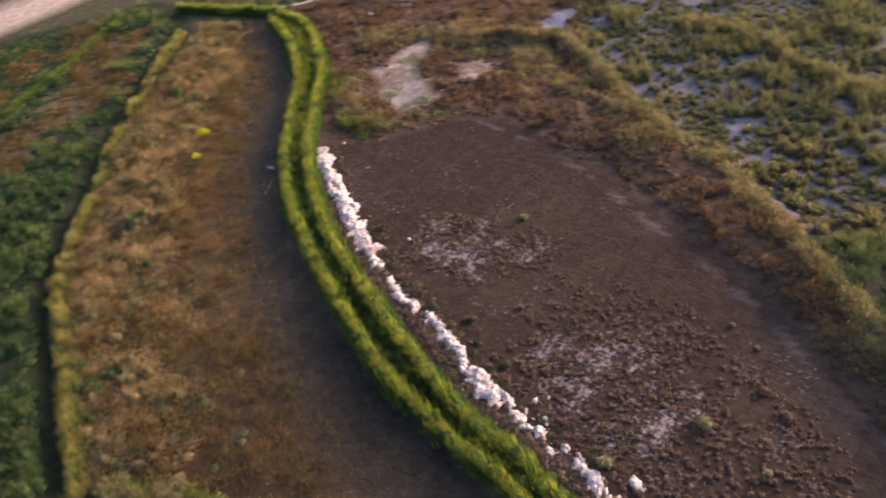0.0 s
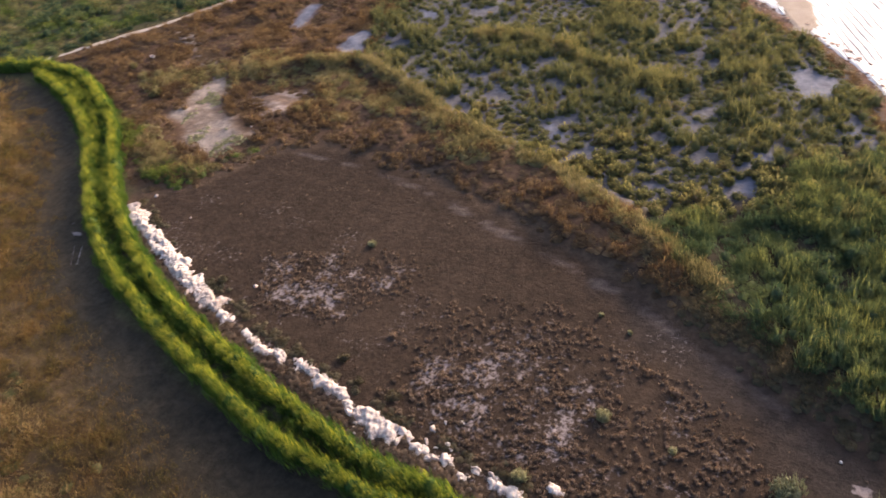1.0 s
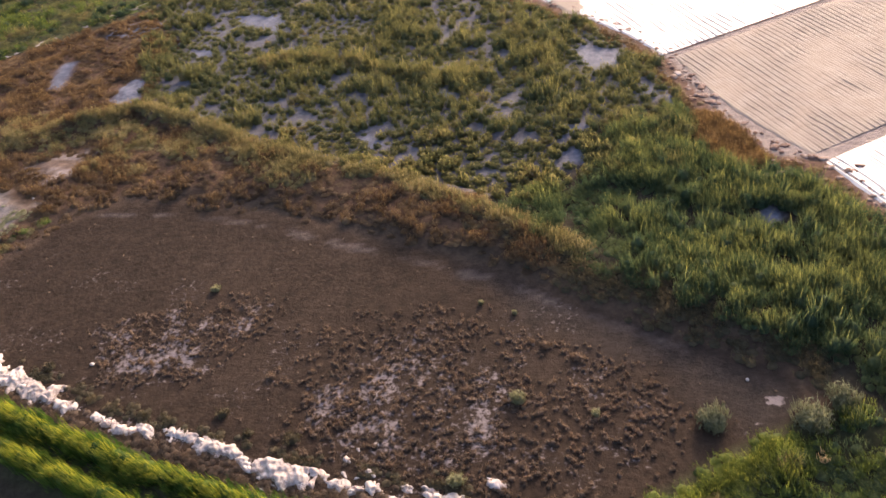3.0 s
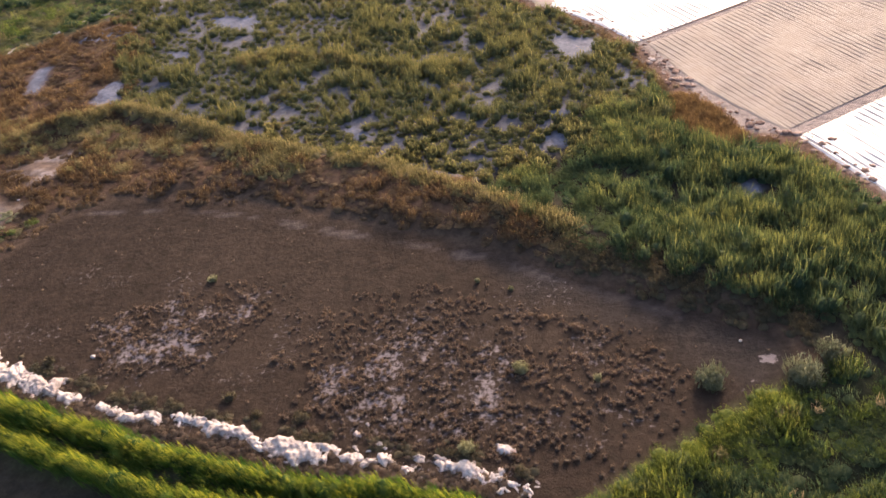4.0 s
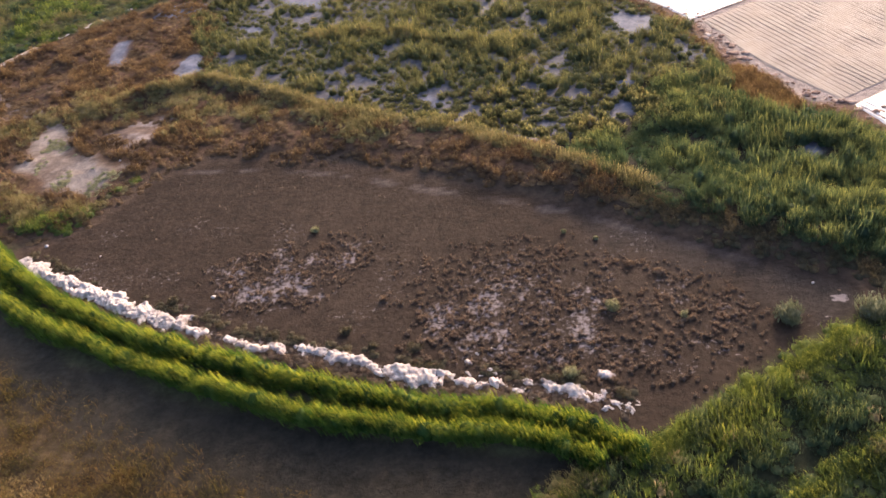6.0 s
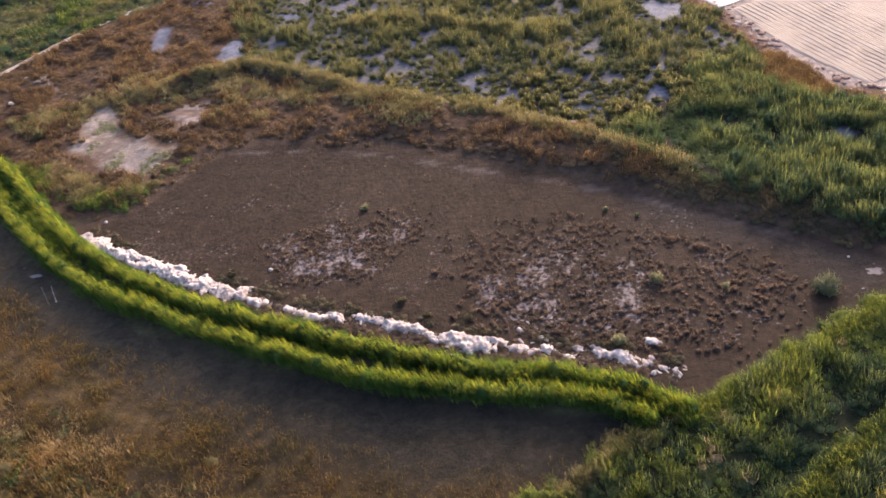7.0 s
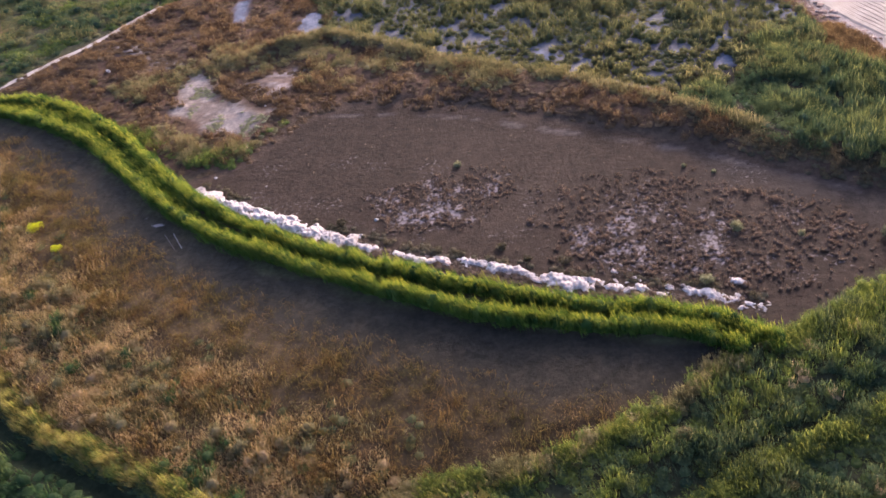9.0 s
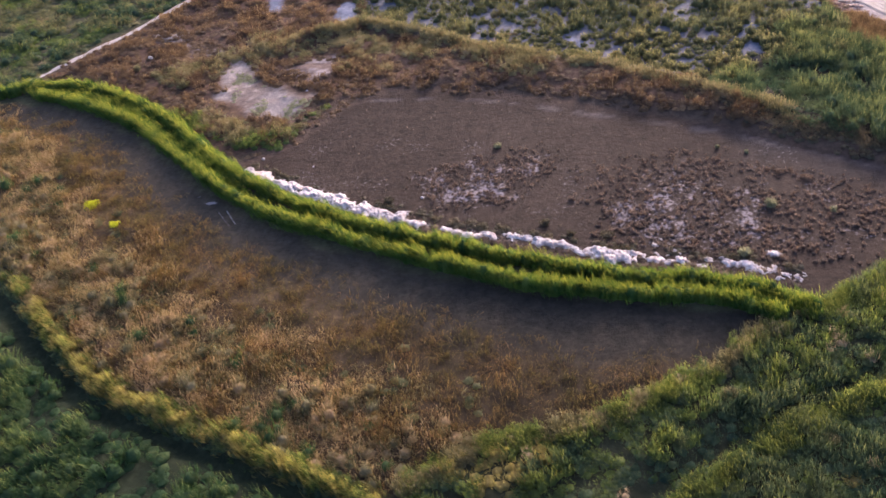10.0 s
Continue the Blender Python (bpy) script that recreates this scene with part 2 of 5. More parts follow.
def leaf_material(name, stops, through=0.45, tip=None, rough=0.75, mute=0.24, vary=0.45, tip_from=0.6):
    """Thin foliage: diffuse and gloss on the lit side, light passing through from behind."""
    stops = [(p0, muted(c0, mute)) for p0, c0 in stops]
    tip = tip and muted(tip, mute)
    m, n, l, p = material(name)
    geo, info = n.new("ShaderNodeNewGeometry"), n.new("ShaderNodeObjectInfo")
    big = noise_node(n, 0.16, 3.0)
    l.new(geo.outputs["Position"], big.inputs["Vector"])
    a = n.new("ShaderNodeMath")
    a.operation = "MULTIPLY_ADD"
    l.new(geo.outputs["Random Per Island"], a.inputs[0])
    a.inputs[1].default_value = vary
    b = n.new("ShaderNodeMath")
    b.operation = "MULTIPLY_ADD"
    l.new(big.outputs["Fac"], b.inputs[0])
    b.inputs[1].default_value, b.inputs[2].default_value = 1.3, -0.38
    l.new(b.outputs[0], a.inputs[2])
    c = n.new("ShaderNodeMath")
    c.operation = "MULTIPLY_ADD"
    l.new(info.outputs["Random"], c.inputs[0])
    c.inputs[1].default_value = 0.18
    l.new(a.outputs[0], c.inputs[2])
    grain = noise_node(n, 4.5, 3.0, 0.7)
    l.new(geo.outputs["Position"], grain.inputs["Vector"])
    e = n.new("ShaderNodeMath")
    e.operation = "MULTIPLY_ADD"
    l.new(grain.outputs["Fac"], e.inputs[0])
    e.inputs[1].default_value = 0.7
    d = n.new("ShaderNodeMath")
    d.operation = "ADD"
    d.inputs[1].default_value = -0.35
    l.new(c.outputs[0], d.inputs[0])
    l.new(d.outputs[0], e.inputs[2])
    r = ramp_node(n, stops)
    l.new(e.outputs[0], r.inputs["Fac"])
    colour = r.outputs["Color"]
    bp = n.new("ShaderNodeBump")
    bp.inputs["Strength"].default_value, bp.inputs["Distance"].default_value = 0.7, 0.15
    l.new(grain.outputs["Fac"], bp.inputs["Height"])
    l.new(bp.outputs[0], p.inputs["Normal"])
    # brighter blade tops: backlight from the low sun, put into the tip colour
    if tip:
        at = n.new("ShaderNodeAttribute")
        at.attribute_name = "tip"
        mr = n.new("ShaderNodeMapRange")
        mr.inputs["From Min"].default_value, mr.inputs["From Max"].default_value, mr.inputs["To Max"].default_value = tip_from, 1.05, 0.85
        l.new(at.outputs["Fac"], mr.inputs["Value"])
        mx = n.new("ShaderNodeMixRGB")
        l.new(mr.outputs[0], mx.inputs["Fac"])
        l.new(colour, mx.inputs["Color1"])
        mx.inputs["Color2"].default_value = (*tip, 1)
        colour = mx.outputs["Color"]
    l.new(colour, p.inputs["Base Color"])
    p.inputs["Roughness"].default_value = rough
    p.inputs["Specular IOR Level"].default_value = 0.12
    t = n.new("ShaderNodeBsdfTranslucent")
    g = n.new("ShaderNodeHueSaturation")
    g.inputs["Saturation"].default_value, g.inputs["Value"].default_value = 1.15, 1.3
    l.new(colour, g.inputs["Color"])
    l.new(g.outputs["Color"], t.inputs["Color"])
    mix = n.new("ShaderNodeMixShader")
    mix.inputs[0].default_value = through
    l.new(p.outputs[0], mix.inputs[1])
    l.new(t.outputs[0], mix.inputs[2])
    l.new(mix.outputs[0], n["Material Output"].inputs["Surface"])
    return m


def rough_material(name, stops, scale=1.2, rough=0.85, bump=0.3, fine=14.0, spec=0.3):
    m, n, l, p = material(name)
    pos = world_pos(n)
    a, b = noise_node(n, scale, 5.0), noise_node(n, fine, 4.0)
    l.new(pos, a.inputs["Vector"])
    l.new(pos, b.inputs["Vector"])
    info = n.new("ShaderNodeObjectInfo")
    add = n.new("ShaderNodeMath")
    add.operation = "MULTIPLY_ADD"
    l.new(info.outputs["Random"], add.inputs[0])
    add.inputs[1].default_value = 0.2
    mixv = n.new("ShaderNodeMath")
    mixv.operation = "MULTIPLY_ADD"
    l.new(b.outputs["Fac"], mixv.inputs[0])
    mixv.inputs[1].default_value = 0.4
    sub = n.new("ShaderNodeMath")
    sub.operation = "MULTIPLY_ADD"
    l.new(a.outputs["Fac"], sub.inputs[0])
    sub.inputs[1].default_value, sub.inputs[2].default_value = 0.9, -0.22
    l.new(sub.outputs[0], mixv.inputs[2])
    l.new(mixv.outputs[0], add.inputs[2])
    r = ramp_node(n, stops)
    l.new(add.outputs[0], r.inputs["Fac"])
    l.new(r.outputs["Color"], p.inputs["Base Color"])
    p.inputs["Roughness"].default_value = rough
    p.inputs["Specular IOR Level"].default_value = spec
    bp = n.new("ShaderNodeBump")
    bp.inputs["Strength"].default_value, bp.inputs["Distance"].default_value = bump, 0.12
    l.new(b.outputs["Fac"], bp.inputs["Height"])
    l.new(bp.outputs[0], p.inputs["Normal"])
    return m


def ground_material():
    m, n, l, p = material("soil")
    at = n.new("ShaderNodeAttribute")
    at.attribute_name = "soil"
    salt = n.new("ShaderNodeAttribute")
    salt.attribute_name = "salt"
    pos = world_pos(n)
    mid, fine = noise_node(n, 0.55, 7.0, 0.68), noise_node(n, 1.5, 8.0, 0.72)
    for k in (mid, fine):
        l.new(pos, k.inputs["Vector"])
    r1 = ramp_node(n, [(0.3, (0.62, 0.62, 0.64)), (0.7, (1.35, 1.32, 1.28))])
    l.new(mid.outputs["Fac"], r1.inputs["Fac"])
    r2 = ramp_node(n, [(0.3, (0.7, 0.7, 0.7)), (0.72, (1.3, 1.3, 1.3))])
    l.new(fine.outputs["Fac"], r2.inputs["Fac"])
    m1, m2 = n.new("ShaderNodeMixRGB"), n.new("ShaderNodeMixRGB")
    for k in (m1, m2):
        k.blend_type = "MULTIPLY"
        k.inputs["Fac"].default_value = 1.0
    l.new(at.outputs["Color"], m1.inputs["Color1"])
    l.new(r1.outputs["Color"], m1.inputs["Color2"])
    l.new(m1.outputs["Color"], m2.inputs["Color1"])
    l.new(r2.outputs["Color"], m2.inputs["Color2"])
    # crust of salt, breaking up at its edges
    cr = noise_node(n, 1.7, 7.0, 0.74)
    l.new(pos, cr.inputs["Vector"])
    s = n.new("ShaderNodeMath")
    s.operation = "ADD"
    l.new(salt.outputs["Fac"], s.inputs[0])
    l.new(cr.outputs["Fac"], s.inputs[1])
    mr = n.new("ShaderNodeMapRange")
    mr.inputs["From Min"].default_value, mr.inputs["From Max"].default_value = 0.99, 1.12
    l.new(s.outputs[0], mr.inputs["Value"])
    mx = n.new("ShaderNodeMixRGB")
    l.new(mr.outputs[0], mx.inputs["Fac"])
    l.new(m2.outputs["Color"], mx.inputs["Color1"])
    mx.inputs["Color2"].default_value = (0.25, 0.205, 0.195, 1)
    l.new(mx.outputs["Color"], p.inputs["Base Color"])
    l.new(at.outputs["Alpha"], p.inputs["Roughness"])
    sheen = n.new("ShaderNodeMapRange")
    sheen.inputs["From Min"].default_value, sheen.inputs["From Max"].default_value = 0.55, 0.8
    sheen.inputs["To Min"].default_value, sheen.inputs["To Max"].default_value = 0.4, 0.06
    l.new(at.outputs["Alpha"], sheen.inputs["Value"])
    l.new(sheen.outputs[0], p.inputs["Specular IOR Level"])
    bp = n.new("ShaderNodeBump")
    bp.inputs["Strength"].default_value, bp.inputs["Distance"].default_value = 0.85, 0.3
    l.new(fine.outputs["Fac"], bp.inputs["Height"])
    l.new(bp.outputs[0], p.inputs["Normal"])
    return m


M_GROUND = ground_material()
# reed tips hold the yellow rim light of the crests in their colour
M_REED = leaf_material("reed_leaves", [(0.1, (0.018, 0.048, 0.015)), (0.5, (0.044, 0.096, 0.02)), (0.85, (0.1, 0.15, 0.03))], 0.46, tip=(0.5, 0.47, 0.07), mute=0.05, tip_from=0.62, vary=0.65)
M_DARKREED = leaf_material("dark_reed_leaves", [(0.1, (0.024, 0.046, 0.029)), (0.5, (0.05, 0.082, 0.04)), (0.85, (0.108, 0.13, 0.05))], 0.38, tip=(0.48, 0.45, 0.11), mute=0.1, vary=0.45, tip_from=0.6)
M_WOODS = leaf_material("ditch_thicket_leaves", [(0.1, (0.02, 0.045, 0.018)), (0.5, (0.046, 0.085, 0.028)), (0.85, (0.1, 0.13, 0.038))], 0.42, tip=(0.34, 0.35, 0.08), mute=0.08, vary=0.4)
# golden tips of dry reeds, scrub and grass: warm low sun mixed into the colour
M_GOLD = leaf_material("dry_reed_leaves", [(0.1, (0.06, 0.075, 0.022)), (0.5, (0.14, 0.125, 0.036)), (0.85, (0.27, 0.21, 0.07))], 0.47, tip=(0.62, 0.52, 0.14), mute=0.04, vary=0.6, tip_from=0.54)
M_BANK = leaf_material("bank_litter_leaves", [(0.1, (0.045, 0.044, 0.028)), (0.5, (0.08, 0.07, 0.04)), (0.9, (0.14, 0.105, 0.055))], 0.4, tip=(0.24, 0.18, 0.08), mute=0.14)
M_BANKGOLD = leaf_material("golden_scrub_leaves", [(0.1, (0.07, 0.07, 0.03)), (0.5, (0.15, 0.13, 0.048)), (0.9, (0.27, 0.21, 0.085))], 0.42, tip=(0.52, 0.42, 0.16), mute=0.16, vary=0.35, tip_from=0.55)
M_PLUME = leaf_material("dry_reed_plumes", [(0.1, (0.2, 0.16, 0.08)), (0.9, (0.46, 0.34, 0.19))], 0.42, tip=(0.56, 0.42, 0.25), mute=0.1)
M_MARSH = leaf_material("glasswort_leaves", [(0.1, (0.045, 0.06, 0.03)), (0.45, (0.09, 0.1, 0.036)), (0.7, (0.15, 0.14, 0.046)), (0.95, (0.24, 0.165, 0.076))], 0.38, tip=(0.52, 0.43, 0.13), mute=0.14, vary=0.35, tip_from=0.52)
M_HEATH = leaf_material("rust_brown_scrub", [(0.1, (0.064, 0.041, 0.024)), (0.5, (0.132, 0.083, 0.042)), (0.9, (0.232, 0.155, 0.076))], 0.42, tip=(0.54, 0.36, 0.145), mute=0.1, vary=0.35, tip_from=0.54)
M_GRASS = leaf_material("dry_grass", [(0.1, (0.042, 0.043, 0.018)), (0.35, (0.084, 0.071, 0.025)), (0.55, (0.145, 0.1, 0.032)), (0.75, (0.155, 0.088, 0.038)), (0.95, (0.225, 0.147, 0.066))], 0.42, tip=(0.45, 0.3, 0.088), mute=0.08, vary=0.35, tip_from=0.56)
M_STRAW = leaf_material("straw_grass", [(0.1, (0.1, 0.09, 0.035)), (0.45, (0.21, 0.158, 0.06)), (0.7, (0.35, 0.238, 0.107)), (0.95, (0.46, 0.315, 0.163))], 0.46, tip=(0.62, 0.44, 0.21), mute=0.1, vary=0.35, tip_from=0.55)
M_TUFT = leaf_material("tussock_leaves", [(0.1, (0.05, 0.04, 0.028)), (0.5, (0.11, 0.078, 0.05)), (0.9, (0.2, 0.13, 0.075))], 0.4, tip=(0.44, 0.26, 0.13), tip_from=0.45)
M_LIME = leaf_material("lime_leaves", [(0.1, (0.34, 0.38, 0.02)), (0.9, (0.62, 0.62, 0.04))], 0.5, mute=0.0)
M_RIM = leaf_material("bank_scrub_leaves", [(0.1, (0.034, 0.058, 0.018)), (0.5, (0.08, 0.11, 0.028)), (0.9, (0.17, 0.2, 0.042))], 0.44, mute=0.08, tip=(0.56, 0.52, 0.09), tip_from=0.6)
M_PALE = leaf_material("pale_olive_leaves", [(0.1, (0.11, 0.12, 0.055)), (0.9, (0.3, 0.28, 0.14))], 0.42, tip=(0.5, 0.44, 0.2), tip_from=0.5, mute=0.14)
M_SAGE = leaf_material("sage_leaves", [(0.1, (0.06, 0.074, 0.042)), (0.9, (0.17, 0.175, 0.095))], 0.4, tip=(0.36, 0.34, 0.17), tip_from=0.55, mute=0.14)
M_WOOD = rough_material("twig_bark", [(0.2, (0.05, 0.035, 0.025)), (0.8, (0.14, 0.1, 0.07))])
M_FOAM = rough_material("dried_salt_foam", [(0.15, (0.2, 0.145, 0.115)), (0.36, (0.38, 0.31, 0.275)), (0.6, (0.55, 0.47, 0.42)), (0.9, (0.7, 0.61, 0.55))], 2.2, 0.9, 0.5, 5.0)
foam_shader = M_FOAM.node_tree.nodes["Principled BSDF"]
foam_shader.inputs["Subsurface Weight"].default_value = 0.35
foam_shader.inputs["Subsurface Radius"].default_value = (1.0, 0.75, 0.55)
foam_shader.inputs["Subsurface Scale"].default_value = 0.24
M_ROCK = rough_material("shore_rubble", [(0.15, (0.12, 0.06, 0.04)), (0.5, (0.24, 0.14, 0.1)), (0.68, (0.4, 0.3, 0.24)), (0.85, (0.66, 0.58, 0.52))], 0.6, 0.85, 0.5, 8.0)
M_TAN = rough_material("furrowed_earth", [(0.1, (0.215, 0.158, 0.118)), (0.5, (0.315, 0.242, 0.187)), (0.9, (0.385, 0.31, 0.247))], 0.35, 0.8, 0.35, 5.0, 0.3)
M_SALT = rough_material("salt_crust", [(0.05, (0.46, 0.4, 0.36)), (0.4, (0.6, 0.56, 0.53)), (0.95, (0.68, 0.66, 0.64))], 0.4, 0.5, 0.3, 5.0, 0.6)
M_TRACK = rough_material("dried_track_mud", [(0.2, (0.05, 0.036, 0.03)), (0.5, (0.09, 0.07, 0.062)), (0.75, (0.34, 0.3, 0.29))], 0.8, 0.85, 0.4, 5.0)
M_RUT = rough_material("wet_rut_mud", [(0.2, (0.03, 0.021, 0.016)), (0.6, (0.055, 0.04, 0.032)), (0.85, (0.1, 0.08, 0.07))], 0.8, 0.85, 0.4, 5.0, 0.1)
M_TRAIL = rough_material("bare_trail_earth", [(0.1, (0.16, 0.12, 0.09)), (0.4, (0.34, 0.285, 0.24)), (0.9, (0.5, 0.44, 0.39))], 0.7, 0.85, 0.3, 6.0)


# ---------------------------------------------------------------- mesh helpers
def mesh_of(name, verts, tris, mat, tip=None, smooth=False):
    me = bpy.data.meshes.new(name)
    verts, tris = np.asarray(verts, np.float32), np.asarray(tris, np.int32)
    me.vertices.add(len(verts))
    me.vertices.foreach_set("co", verts.ravel())
    me.loops.add(tris.size)
    me.loops.foreach_set("vertex_index", tris.ravel())
    k = tris.shape[1]
    me.polygons.add(len(tris))
    me.polygons.foreach_set("loop_start", np.arange(0, tris.size, k, dtype=np.int32))
    me.polygons.foreach_set("loop_total", np.full(len(tris), k, np.int32))
    me.polygons.foreach_set("use_smooth", np.full(len(tris), smooth))
    if tip is not None:
        at = me.attributes.new("tip", "FLOAT", "POINT")
        at.data.foreach_set("value", np.asarray(tip, np.float32))
    me.materials.append(mat)
    me.update()
    me.validate()
    return me


def part(name, me, parent, label=""):
    ob = new(name, me)
    ob.parent = parent
    if label:
        ob["label"] = label
    return ob


def blades(r, count, h, spread, width, lean=(0.0, 0.0), bend=0.25, fan=0.0, base=0.0, dome=0.0):
    """A clump of narrow tapering blades: vertices, triangles, share of height."""
    v, f, t = [], [], []
    for _ in range(count):
        a, q = r.uniform(0, 2 * np.pi), np.sqrt(r.uniform())
        bx, by = spread * q * np.cos(a), spread * q * np.sin(a)
        hh = h * (r.uniform(0.55, 1.0) + 0.25 * (r.uniform() < 0.12)) * (1 - dome * q * q)
        b = r.uniform(0, 2 * np.pi)
        ox = lean[0] * hh + bend * hh * r.uniform(0.2, 1) * np.cos(b) + fan * q * np.cos(a) * hh
        oy = lean[1] * hh + bend * hh * r.uniform(0.2, 1) * np.sin(b) + fan * q * np.sin(a) * hh
        c = r.uniform(0, np.pi)
        k = r.uniform(0.35, 0.65)
        wx, wy = 0.5 * width * np.cos(c), 0.5 * width * np.sin(c)
        i = len(v)
        mx, my = bx + ox * k * 0.75, by + oy * k * 0.75
        z0 = base * hh * r.uniform(0, 1)
        v += [(bx, by, z0), (mx + wx, my + wy, z0 + (hh - z0) * k), (mx - wx, my - wy, z0 + (hh - z0) * k), (bx + ox, by + oy, hh)]
        f += [(i, i + 1, i + 2), (i + 2, i + 1, i + 3)]
        zk = (z0 + (hh - z0) * k) / h
        t += [z0 / h, zk, zk, hh / h]
    return np.array(v), np.array(f), np.array(t)


def core(r, w, h, sides=6, low=0.5):
    """A soft uneven mound, the closed heart of a plant."""
    v, t = [], []
    rings = ((1.0, -0.05), (0.92, low), (0.55, 0.86)) if sides > 5 else ((1.0, -0.05), (0.75, 0.7))
    for rad, z in rings:
        for k in range(sides):
            a, q = (k + r.uniform(-0.25, 0.25)) * 2 * np.pi / sides, rad * w * r.uniform(0.8, 1.15)
            zz = z * r.uniform(0.85, 1.12)
            v.append((q * np.cos(a), q * np.sin(a), zz * h))
            t.append(max(0, zz))
    v.append((r.uniform(-0.15, 0.15) * w, r.uniform(-0.15, 0.15) * w, h))
    t.append(1.0)
    f, m = [], len(rings)
    for g in range(m - 1):
        for k in range(sides):
            a, b = g * sides + k, g * sides + (k + 1) % sides
            f += [(a, b, b + sides), (a, b + sides, a + sides)]
    f += [((m - 1) * sides + k, (m - 1) * sides + (k + 1) % sides, m * sides) for k in range(sides)]
    return np.array(v), np.array(f), np.array(t)


def clad(a, b, share):
    """Blades b over a mound a that reaches share of their height."""
    return np.concatenate([a[0], b[0]]), np.concatenate([a[1], b[1] + len(a[0])]), np.concatenate([a[2] * share, b[2]])


def bush(r, leaves, w, h, size):
    """A dome of leaf sprays with an uneven outline."""
    v, f, t = [], [], []
    lobes = [(r.uniform(-0.45, 0.45), r.uniform(-0.45, 0.45), r.uniform(0.65, 1.0)) for _ in range(4)]
    for _ in range(leaves):
        lx, ly, lh = lobes[r.integers(4)]
        a, e = r.uniform(0, 2 * np.pi), np.arcsin(r.uniform(0.02, 1))
        q = 0.62 * r.uniform(0.72, 1.05)
        d = np.array([np.cos(a) * np.cos(e), np.sin(a) * np.cos(e), np.sin(e)])
        c = np.array([(lx + d[0] * q) * w * 0.5, (ly + d[1] * q) * w * 0.5, lh * h * (0.12 + 0.88 * d[2] * min(1, q * 1.6))])
        n1 = d + r.normal(0, 0.55, 3)
        n1 /= np.linalg.norm(n1)
        u = np.cross(n1, (0.3, 0.2, 1.0))
        u /= np.linalg.norm(u) + 1e-6
        w2 = np.cross(n1, u)
        if w2[2] < 0:
            w2 = -w2
        s = size * r.uniform(0.6, 1.3)
        i = len(v)
        v += [c - u * s * 0.35 - w2 * s * 0.5, c + u * s * 0.35 - w2 * s * 0.45, c + u * s * 0.3 + w2 * s * 0.25, c + w2 * s * 0.75, c - u * s * 0.3 + w2 * s * 0.3]
        f += [(i, i + 1, i + 2), (i, i + 2, i + 4), (i + 4, i + 2, i + 3)]
        z = np.clip(c[2] / h, 0, 1)
        t += [z * 0.8, z * 0.8, z, z, z]
    return np.array(v), np.array(f), np.array(t)


def stems(r, count, w, h):
    """Bare forked stems under a bush."""
    v, f = [], []
    for _ in range(count):
        a, e = r.uniform(0, 2 * np.pi), r.uniform(0.5, 1.3)
        tipv = np.array([np.cos(a) * np.cos(e) * w * 0.42, np.sin(a) * np.cos(e) * w * 0.42, np.sin(e) * h * 0.75])
        rad = 0.035
        i = len(v)
        for k in range(3):
            b = k * 2.094
            v.append((rad * np.cos(b), rad * np.sin(b), -0.1))
        for k in range(3):
            b = k * 2.094
            v.append(tuple(tipv + np.array([0.3 * rad * np.cos(b), 0.3 * rad * np.sin(b), 0])))
        for k in range(3):
            j = (k + 1) % 3
            f += [(i + k, i + j, i + 3 + j), (i + k, i + 3 + j, i + 3 + k)]
    return np.array(v), np.array(f)


def bake(name, protos, x, y, mat, scale, seed, tall=None, sink=0.0, label="", category="plants", turn=True, tip_light=None):
    """Many clumps laid into one mesh, kind stuff."""
    r = np.random.default_rng(seed)
    n = len(x)
    which, yaw = r.integers(len(protos), size=n), r.uniform(0, 2 * np.pi, n) if turn else r.normal(0, 0.35, n)
    z = height(x, y) - sink
    sx = np.broadcast_to(scale, n) * r.uniform(0.8, 1.2, n)
    sz = sx * (1 if tall is None else np.broadcast_to(tall, n)) * r.uniform(0.88, 1.12, n)
    V, F, T, off = [], [], [], 0
    for k, (pv, pf, pt) in enumerate(protos):
        idx = np.where(which == k)[0]
        if not len(idx):
            continue
        c, s = np.cos(yaw[idx])[:, None], np.sin(yaw[idx])[:, None]
        q = np.empty((len(idx), len(pv), 3), np.float32)
        q[:, :, 0] = (pv[None, :, 0] * c - pv[None, :, 1] * s) * sx[idx][:, None] + x[idx][:, None]
        q[:, :, 1] = (pv[None, :, 0] * s + pv[None, :, 1] * c) * sx[idx][:, None] + y[idx][:, None]
        q[:, :, 2] = pv[None, :, 2] * sz[idx][:, None] + z[idx][:, None]
        V.append(q.reshape(-1, 3))
        F.append((pf[None] + (np.arange(len(idx)) * len(pv))[:, None, None] + off).reshape(-1, 3))
        # scales how much painted sunlight each clump shows at its tips
        T.append(np.tile(pt, len(idx)) if tip_light is None else (pt[None] * np.broadcast_to(tip_light, n)[idx][:, None]).ravel())
        off += len(idx) * len(pv)
    ob = new(name, mesh_of(name, np.concatenate(V), np.concatenate(F), mat, np.concatenate(T), smooth=True))
    return tagged(ob, label, category, kind="stuff")


def sown(count, box, keep, seed):
    """Random places in a box, kept with the chance that keep(x, y) gives."""
    r = np.random.default_rng(seed)
    x, y = r.uniform(box[0], box[2], count), r.uniform(box[1], box[3], count)
    k = r.uniform(size=count) < keep(x, y) * np.where(inside(x, y, HEART) > -3, 1.0, 0.16)
    return x[k], y[k]


